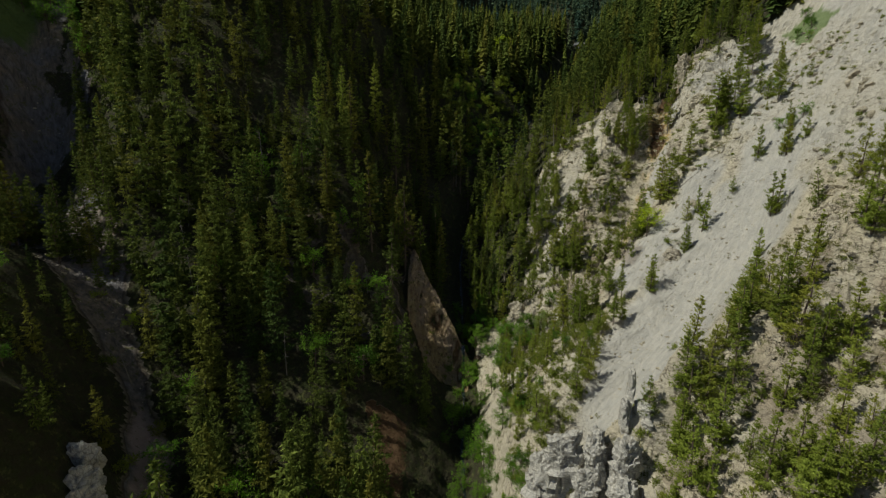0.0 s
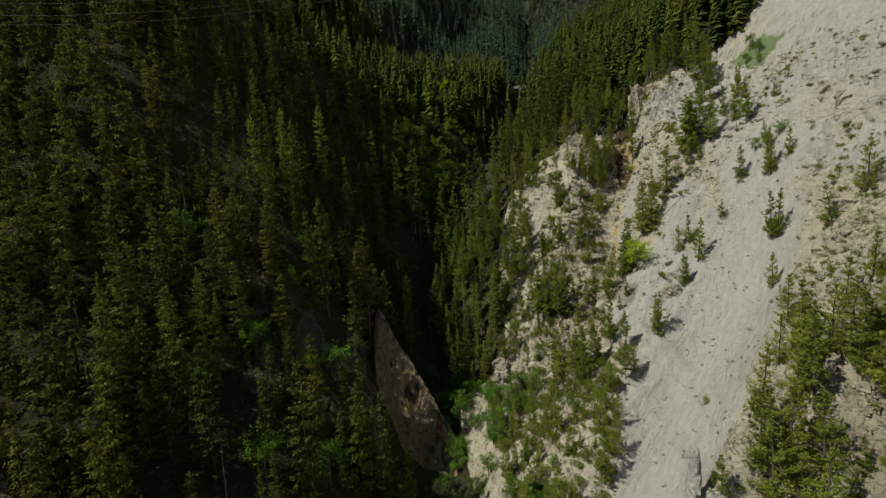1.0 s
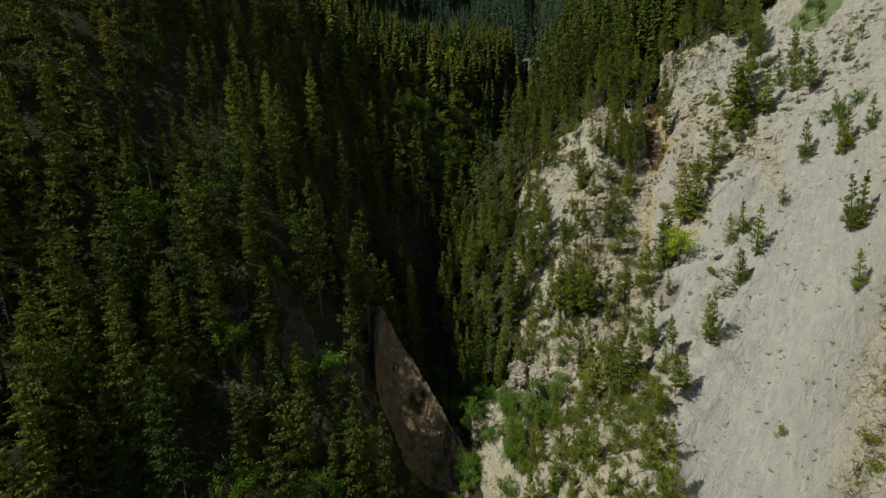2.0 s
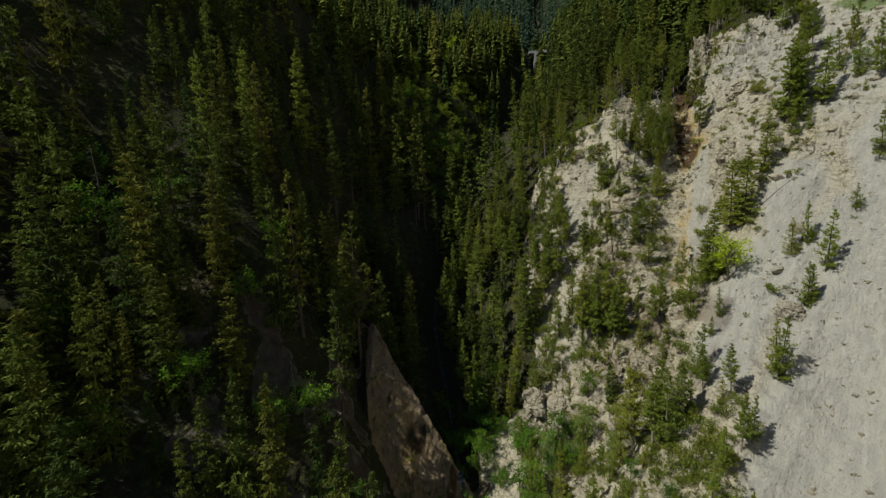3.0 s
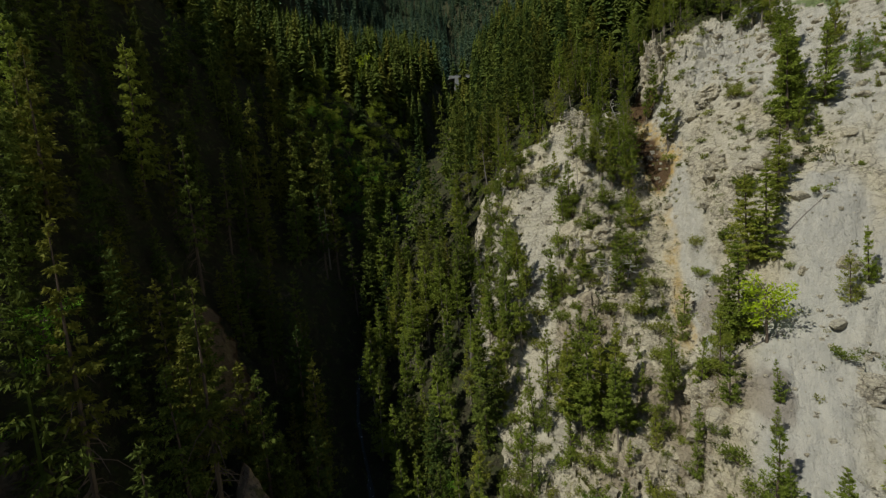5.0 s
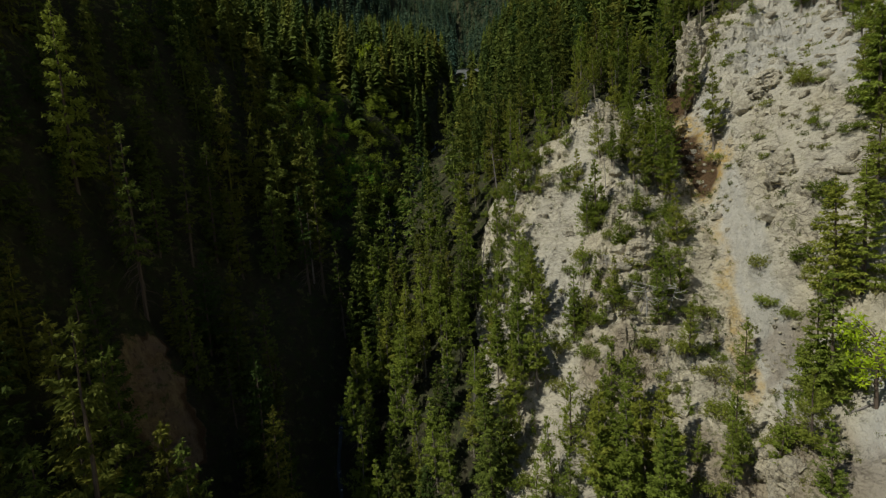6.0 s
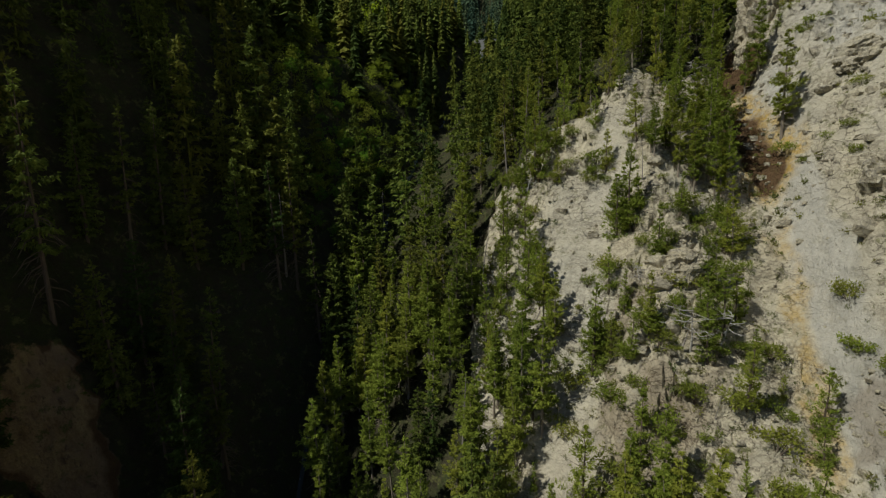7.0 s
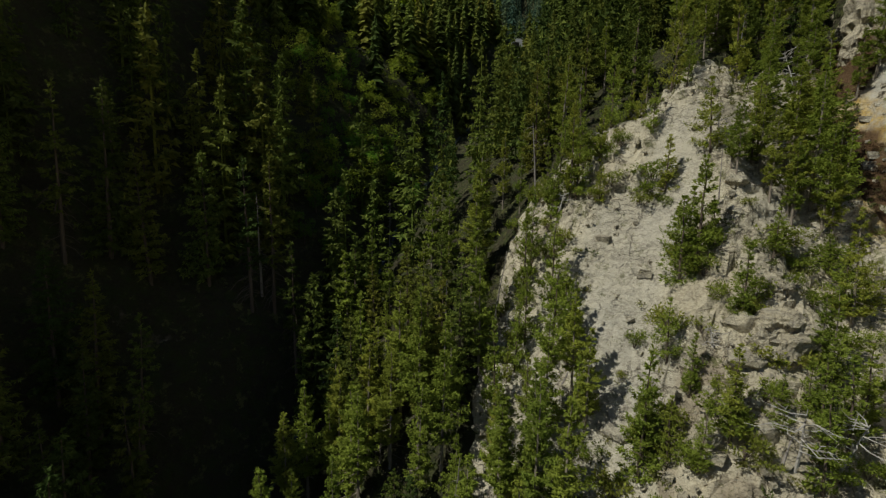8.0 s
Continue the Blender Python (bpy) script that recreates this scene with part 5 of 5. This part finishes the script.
# thin tilted slabs where the rock beds break out of the slope
def ledge_mesh(seed):
    r = np.random.default_rng(seed)
    n = 11
    a = np.sort(r.uniform(0, 6.283, n))
    rim = np.column_stack([np.cos(a) * r.uniform(0.7, 1.1, n), np.sin(a) * r.uniform(0.35, 0.6, n)])
    layers = [(0.82, -0.5, 0.1), (1.0, -0.12, 0.0), (1.0, 0.1, 0.0), (0.8, 0.26, 0.05)]
    verts = [(x * k, y * k + dy, z + 0.1 * r.normal()) for k, z, dy in layers for x, y in rim]
    bm = bmesh.new()
    v = [bm.verts.new(p) for p in verts]
    for i in range(3):
        for k in range(n):
            bm.faces.new([v[i * n + k], v[i * n + (k + 1) % n], v[(i + 1) * n + (k + 1) % n], v[(i + 1) * n + k]])
    bm.faces.new(v[3 * n:])
    bm.faces.new(v[n - 1::-1])
    bmesh.ops.triangulate(bm, faces=[f for f in bm.faces if len(f.verts) > 4])
    me = bpy.data.meshes.new("rock_ledge")
    bm.to_mesh(me)
    bm.free()
    me.materials.append(STONE)
    return me


ledge_meshes = [ledge_mesh(700 + k) for k in range(8)]
x, y = scatter(36, 130, 48, 212, 2.4)
keep = (rng.random(x.size) < 0.62 * smooth(0.02, 0.3, grain(x, y, 11, 84, 3)) * smooth(8, 12, near_chute(x, y)) * (0.4 + 0.6 * smooth(80, 92, x))) & (wooded(x, y) < 0.3) & (away(x, y, OCHRE_LINE) > 5)
ledge_at = list(zip(x[keep], y[keep]))[:290]
for tx, ty in ledge_at:
    gx1, gy1 = float(height(tx + 2, ty, False) - height(tx - 2, ty, False)), float(height(tx, ty + 2, False) - height(tx, ty - 2, False))
    s = 0.5 + 1.3 * rng.random() ** 2
    ob = new("rock_ledge", ledge_meshes[int(rng.integers(8))])
    ob.matrix_basis = pose(tx, ty, float(height(tx, ty)) + 0.05, rng.uniform(8, 30), rng.uniform(-14, 14), math.degrees(math.atan2(gy1, gx1)) - 90 + rng.normal() * 16) @ Matrix.Diagonal((s * rng.uniform(0.9, 1.7), s, s * rng.uniform(0.6, 1.1), 1))
    tagged(ob, "tilted slab of pale limestone jutting from the slope", "rock", "rock ledges")


# stones of the scree, too many to count
def stones(name, label, places, low, high):
    r = np.random.default_rng(9)
    corner = np.array([(-1, -1, -1), (1, -1, -1), (1, 1, -1), (-1, 1, -1), (-1, -1, 1), (1, -1, 1), (1, 1, 1), (-1, 1, 1)], float)
    face = np.array([(0, 3, 2, 1), (4, 5, 6, 7), (0, 1, 5, 4), (1, 2, 6, 5), (2, 3, 7, 6), (3, 0, 4, 7)])
    n = len(places)
    s = low + (high - low) * r.random((n, 1, 1)) ** 4
    v = corner * r.uniform(0.35, 1.0, (n, 8, 3)) * s
    a = r.uniform(0, 6.28, (n, 1))
    px, py = np.array(places).T
    vx = v[..., 0] * np.cos(a) - v[..., 1] * np.sin(a) + px[:, None]
    vy = v[..., 0] * np.sin(a) + v[..., 1] * np.cos(a) + py[:, None]
    vz = v[..., 2] * 0.7 + height(px, py)[:, None]
    q = (face[None] + 8 * np.arange(n)[:, None, None]).reshape(-1, 4)
    tagged(new(name, quad_mesh(name, np.stack([vx, vy, vz], -1).reshape(-1, 3), q, STONE)), label, "stones", kind="stuff")


x, y = scatter(22, 128, 45, 215, 1.2)
keep = (rng.random(x.size) < 0.45) & (wooded(x, y) < 0.4)
stones("scree_stones", "loose pale stones strewn over the scree", list(zip(x[keep], y[keep])), 0.08, 0.55)
x, y = scatter(-150, -40, 40, 190, 2.2)
keep = away(x, y, RAVINE) < 2.5 + 7 * smooth(95, 135, y)
stones("ravine_stones", "grey stones in the bed of the side ravine", list(zip(x[keep], y[keep])), 0.08, 0.6)

# rubble and small ledges of the broken rock
x, y = scatter(24, 128, 45, 214, 1.2)
keep = (rng.random(x.size) < 0.5 * smooth(-0.1, 0.3, grain(x, y, 14, 36, 4)) * (1 - 0.85 * smooth(98, 108, x))) & (wooded(x, y) < 0.4) & (near_chute(x, y) > 11)
stones("rock_rubble", "broken angular limestone blocks on the rock wall", list(zip(x[keep], y[keep])), 0.25, 1.15)


# free-standing rock pillars and crags at the chute's foot: (x, y, top, half widths)
def pillar_mesh(seed, wx, wy, tall):
    """A worn, fluted column that narrows towards the top."""
    r = np.random.default_rng(seed)
    rings, sides, out = 26, 20, []
    grid = []
    for i in range(rings + 1):
        f = i / rings
        slim = (1 - 0.4 * f ** 1.3) * (1 if i < rings else 0.7)
        row = []
        for k in range(sides):
            a = 6.283 * k / sides
            v = Vector((math.cos(a) * 1.3, math.sin(a) * 1.3, f * tall * 0.35 + seed))
            bump = 1 + 0.3 * noise.noise(v) + 0.16 * noise.noise(v * 2.7) + 0.12 * noise.noise(Vector((0, seed, f * tall * 0.9)))
            row.append((math.cos(a) * wx * slim * bump + 0.5 * wx * noise.noise(Vector((seed, 0, f * 2))), math.sin(a) * wy * slim * bump, f * tall * (1 + 0.04 * math.sin(3 * a + seed))))
        grid.append(row)
    g = np.array(grid)
    q = []
    for i in range(rings):
        for k in range(sides):
            q.append((i * sides + k, i * sides + (k + 1) % sides, (i + 1) * sides + (k + 1) % sides, (i + 1) * sides + k))
    top = rings * sides
    for k in range(sides // 2 - 1):
        q.append((top + k, top + k + 1, top + sides - 2 - k, top + sides - 1 - k))
    return quad_mesh("rock_pillar", g.reshape(-1, 3), np.array(q), CHALK)


PILLARS = [(35.4, 76, 59.2, 0.85, 1.5), (34.0, 74.4, 54.0, 0.9, 1.6)]
for k, (tx, ty, top, wx, wy) in enumerate(PILLARS):
    base = float(height(tx, ty)) - 2.5
    ob = new("rock_pillar", pillar_mesh(400 + k, wx, wy, max(top - base, 4)))
    ob.matrix_basis = pose(tx, ty, base, 0, 0, 0)
    tagged(ob, "upright eroded limestone pillar standing out of the scree", "rock", "rock pillars")


def crag_mesh(seed, w, d, h, material=CHALK):
    """A broken crag: a squarish block, roughened, with stepped beds."""
    bm = bmesh.new()
    bmesh.ops.create_icosphere(bm, subdivisions=5, radius=1.0)
    shift = Vector((seed * 1.7, seed * 0.6, 0))
    for v in bm.verts:
        p = Vector([math.copysign(abs(c) ** 0.7, c) for c in v.co])
        at = Vector((p.x * w, p.y * d, p.z * h * 0.5)) * 0.42 + shift
        rough = 0.16 * noise.fractal(at, 0.8, 2.2, 6)
        for size, depth in ((0.8, 0.5), (2.0, 0.22), (4.5, 0.1)):
            rough += depth * noise.noise(noise.voronoi(Vector((at.x, at.y, at.z * 1.5)) * size)[1][0] * 7.3)
        bed = math.floor(p.z * h * 0.5 / 0.9 + 1.3 * noise.noise(at * 0.7))
        step = 0.03 * noise.noise(Vector((bed * 3.7, seed, 0.5)))
        lean = 1 - 0.3 * max(p.z, 0) * (0.6 + noise.noise(Vector((p.x * 2.2, p.y * 2.2, seed))))
        v.co = Vector((p.x * w * (1 + rough + step) * lean, p.y * d * (1 + rough + step) * lean, p.z * h * 0.5 * (1 + 0.5 * rough)))
    me = bpy.data.meshes.new("rock_crag")
    bm.to_mesh(me)
    bm.free()
    me.materials.append(material)
    return me


CRAG_ROCKS = [(23.4, 74.8, 46.8, 4.4, 2.6), (19.2, 76, 41, 2.6, 2.2), (28.8, 73, 48.2, 2.9, 1.8), (33.2, 69, 50, 1.9, 2.8), (32, 66.2, 44, 1.8, 1.8), (26.5, 70.5, 42.5, 2.2, 1.4), (37.6, 74.5, 53.5, 0.9, 2.2)]
WALL_CRAGS = [(28, 157, 43, 3, 3), (33, 153.5, 43, 3.4, 2.8), (31, 148, 40, 2.6, 3), (64.5, 178.5, 88.5, 2.8, 2.4), (67, 182, 90, 2, 1.8), (58.5, 147, 62.5, 1.8, 2.4), (60, 150.5, 65, 1.6, 2.0),
              (70, 131, 70, 2.6, 1.8), (93.5, 106, 91, 3.6, 2.4), (89, 101, 87, 2.8, 2.2), (104, 205, 138, 3.4, 3), (100, 182, 119, 3, 3), (88, 170, 101, 2.6, 3.4), (86, 163, 96, 2.2, 3), (-62.5, 66, 50.5, 3, 2.4), (-58.5, 62, 48.5, 2.6, 2.4)]
for k, (tx, ty, top, wx, wy) in enumerate(CRAG_ROCKS + WALL_CRAGS):
    a = radians(35 * k)
    base = min(float(height(tx + i * wx * math.cos(a) - j * wy * math.sin(a), ty + i * wx * math.sin(a) + j * wy * math.cos(a))) for i in (-1, 0, 1) for j in (-1, 0, 1)) - 0.6
    ob = new("rock_crag", crag_mesh(600 + k, wx, wy, (tall := max(top - base, float(height(tx, ty)) - base + 1.5)), CHALK if ty < 80 else STONE))
    ob.matrix_basis = pose(tx, ty, base + tall / 2, 0, 0, 35 * k)
    tagged(ob, "jagged whitish limestone crag on the gorge slope", "rock", "rock crags")


# ---- fallen trunks ----
def fallen_log(ax, ay, bx, by, thick, stubs, seed):
    r = np.random.default_rng(seed)
    a, b = np.array([ax, ay, float(height(ax, ay)) + thick]), np.array([bx, by, float(height(bx, by)) + thick])
    mid = (a + b) / 2 + (0, 0, 0.25)
    bits = [limb(r, [a, (a + mid) / 2, mid, (b + mid) / 2, b], thick, thick * 0.45, 7)]
    for k in range(stubs):
        p = a + (b - a) * r.uniform(0.15, 0.95)
        d = r.normal(size=3) * (0.5, 0.5, 0.5) + (0, 0, 0.35)
        bits.append(limb(r, [p, p + d * 0.6, p + d], 0.04, 0.015, 3))
    tagged(new("fallen_log", from_corners("fallen_log", np.concatenate(bits), DEADWOOD)), "fallen bleached grey tree trunk lying on the slope", "log", "fallen trunks")


for k, (ax, ay, bx, by) in enumerate([(36.5, 53.6, 44.0, 54.6), (39.5, 56.8, 44.5, 57.2), (58.5, 171.8, 63, 174.5), (61, 173.0, 60.2, 176.5), (79, 150, 84, 147), (60, 62, 63, 61),
                                      (81, 196, 79, 191), (47, 190, 52, 192), (66, 146, 69, 143), (92, 118, 95, 122), (64.5, 55, 65.2, 59)]):
    fallen_log(ax, ay, bx, by, 0.2 if k < 2 else 0.13, 22 if k < 6 else 9, 500 + k)


# bleached dead trees with crooked bare branches
def crooked_tree(tx, ty, reach, seed):
    r = np.random.default_rng(seed)
    lean = r.uniform(0, 6.28)
    top = np.array([math.cos(lean) * reach * 0.3, math.sin(lean) * reach * 0.3, reach])
    bits = [limb(r, [(0, 0, -0.4), top * 0.3 + (0.15, 0, 0), top * 0.65, top], 0.16, 0.04, 6)]
    for k in range(13):
        p = top * r.uniform(0.2, 0.95)
        a, ln = r.uniform(0, 6.28), reach * r.uniform(0.25, 0.6)
        d = np.array([math.cos(a), math.sin(a), r.uniform(-0.15, 0.4)]) * ln
        bend = r.normal(size=3) * 0.12 * ln
        bits.append(limb(r, [p, p + d * 0.5 + bend, p + d], 0.07, 0.02, 4))
        for j in range(3):
            q = p + d * r.uniform(0.4, 0.9)
            bits.append(limb(r, [q, q + d * 0.2 + r.normal(size=3) * 0.22 * ln], 0.03, 0.01, 3))
    ob = new("crooked_dead_tree", from_corners("crooked_dead_tree", np.concatenate(bits), BLEACHED))
    ob.matrix_basis = pose(tx, ty, float(height(tx, ty)))
    tagged(ob, "bleached dead tree with crooked bare branches on the rock wall", "dead tree", "dead trees")


for k, (tx, ty, reach) in enumerate([(59.5, 171.5, 6.0), (63.5, 171.0, 4.5), (76, 189.5, 5.0), (70.5, 196, 3.5), (43.5, 197.5, 4.0), (52, 205, 4.0), (58.5, 180.5, 2.5), (88, 202.5, 5.0), (112, 188, 5.0)]):
    crooked_tree(tx, ty, reach, 530 + k)


# ---- far things: the road bridge, a house in the wood, the power line ----
def box(w, d, h, x=0, y=0, z=0, bevel=0.04):
    """A bevelled block standing on z."""
    bm = bmesh.new()
    bmesh.ops.create_cube(bm, size=1.0, matrix=Matrix.Translation((x, y, z + h / 2)) @ Matrix.Diagonal((w, d, h, 1)))
    bmesh.ops.bevel(bm, geom=bm.edges[:], offset=bevel, segments=1, affect="EDGES")
    return bm


def block(name, bm, material, parent, label=""):
    me = bpy.data.meshes.new(name)
    bm.to_mesh(me)
    bm.free()
    me.materials.append(material)
    return part(name, me, parent, label)


bridge = tagged(new("road_bridge"), "grey concrete road bridge over the upper gorge", "bridge")
bridge.matrix_basis = pose(128, 404, 183.5, 0, 0, -12)
block("deck", box(34, 7, 0.9), CONCRETE, bridge)
for side in (-1, 1):
    block("parapet", box(34, 0.25, 0.9, 0, side * 3.3, 0.9), CONCRETE, bridge)
    block("abutment", box(3, 7, 14, side * 11.5, 0, -14), CONCRETE, bridge)
    for k in range(9):
        block("rail_post", box(0.12, 0.12, 0.5, -14 + 3.5 * k, side * 3.3, 1.8, 0.01), STEEL, bridge)
    block("rail", box(33, 0.1, 0.1, 0, side * 3.3, 2.3, 0.01), STEEL, bridge)

house = tagged(new("house"), "small white house with a grey roof among the spruces", "house")
house.matrix_basis = pose(-48, 300, float(height(-48, 300)) - 0.4, 0, 0, 20)
wall = block("wall", box(8, 7, 5.2), PLASTER, house)
bm = bmesh.new()
gable = [bm.verts.new(p) for p in [(-4.7, -4.2, 5), (4.7, -4.2, 5), (4.7, 4.2, 5), (-4.7, 4.2, 5), (-4.7, 0, 7.8), (4.7, 0, 7.8)]]
for f in [(0, 1, 5, 4), (2, 3, 4, 5), (1, 2, 5), (3, 0, 4), (3, 2, 1, 0)]:
    bm.faces.new([gable[i] for i in f])
block("roof", bm, ROOF, house, "grey tiled roof")
for wx in (-2.2, 0, 2.2):
    for wz in (1.0, 3.2):
        block("window", box(0.9, 0.1, 1.2, wx, -3.53, wz, 0.01), GLASS, house)

for k, dz in enumerate((0.0, 2.2, 5.0)):
    pts = [(wx, 150, 146.2 + dz + 0.0011 * (wx + 85) ** 2) for wx in np.linspace(-300, 130, 44)]
    r = np.random.default_rng(k)
    tagged(new("power_cable", from_corners("power_cable", limb(r, pts, 0.03, 0.03, 4), CABLE)), "thin sagging overhead power cable above the forest", "cable", "power cables")

# ---- dead trunks and paler broadleaf trees among the dark spruces ----
x, y = scatter(-72, -12, 84, 170, 13)
for tx, ty in zip(x, y):
    kind = rng.random()
    if kind < 0.2:
        put_snag(tx, ty, rng.uniform(0.7, 1.15), 4, "bleached dead spruce trunk among living trees")
    elif kind < 0.7:
        put_leafy(tx, ty, rng.uniform(1.1, 1.7), 3, "pale green broadleaf tree among dark spruces")
for tx, ty in [(33, 186), (41, 200), (52, 213), (36, 207), (60, 216), (82, 207)]:
    put_snag(tx, ty, rng.uniform(0.6, 1.0), 5, "grey dead pine at the edge of the wood")
for tx, ty, s in [(-4, 147, 0.6), (-8, 150, 0.5), (2, 145, 0.7), (-6, 143, 0.8), (4, 148, 0.5), (-11, 153, 0.6), (0, 141, 0.8)]:
    put_shrub(tx, ty, s, 4, "small green shrub on the bare earth fin")
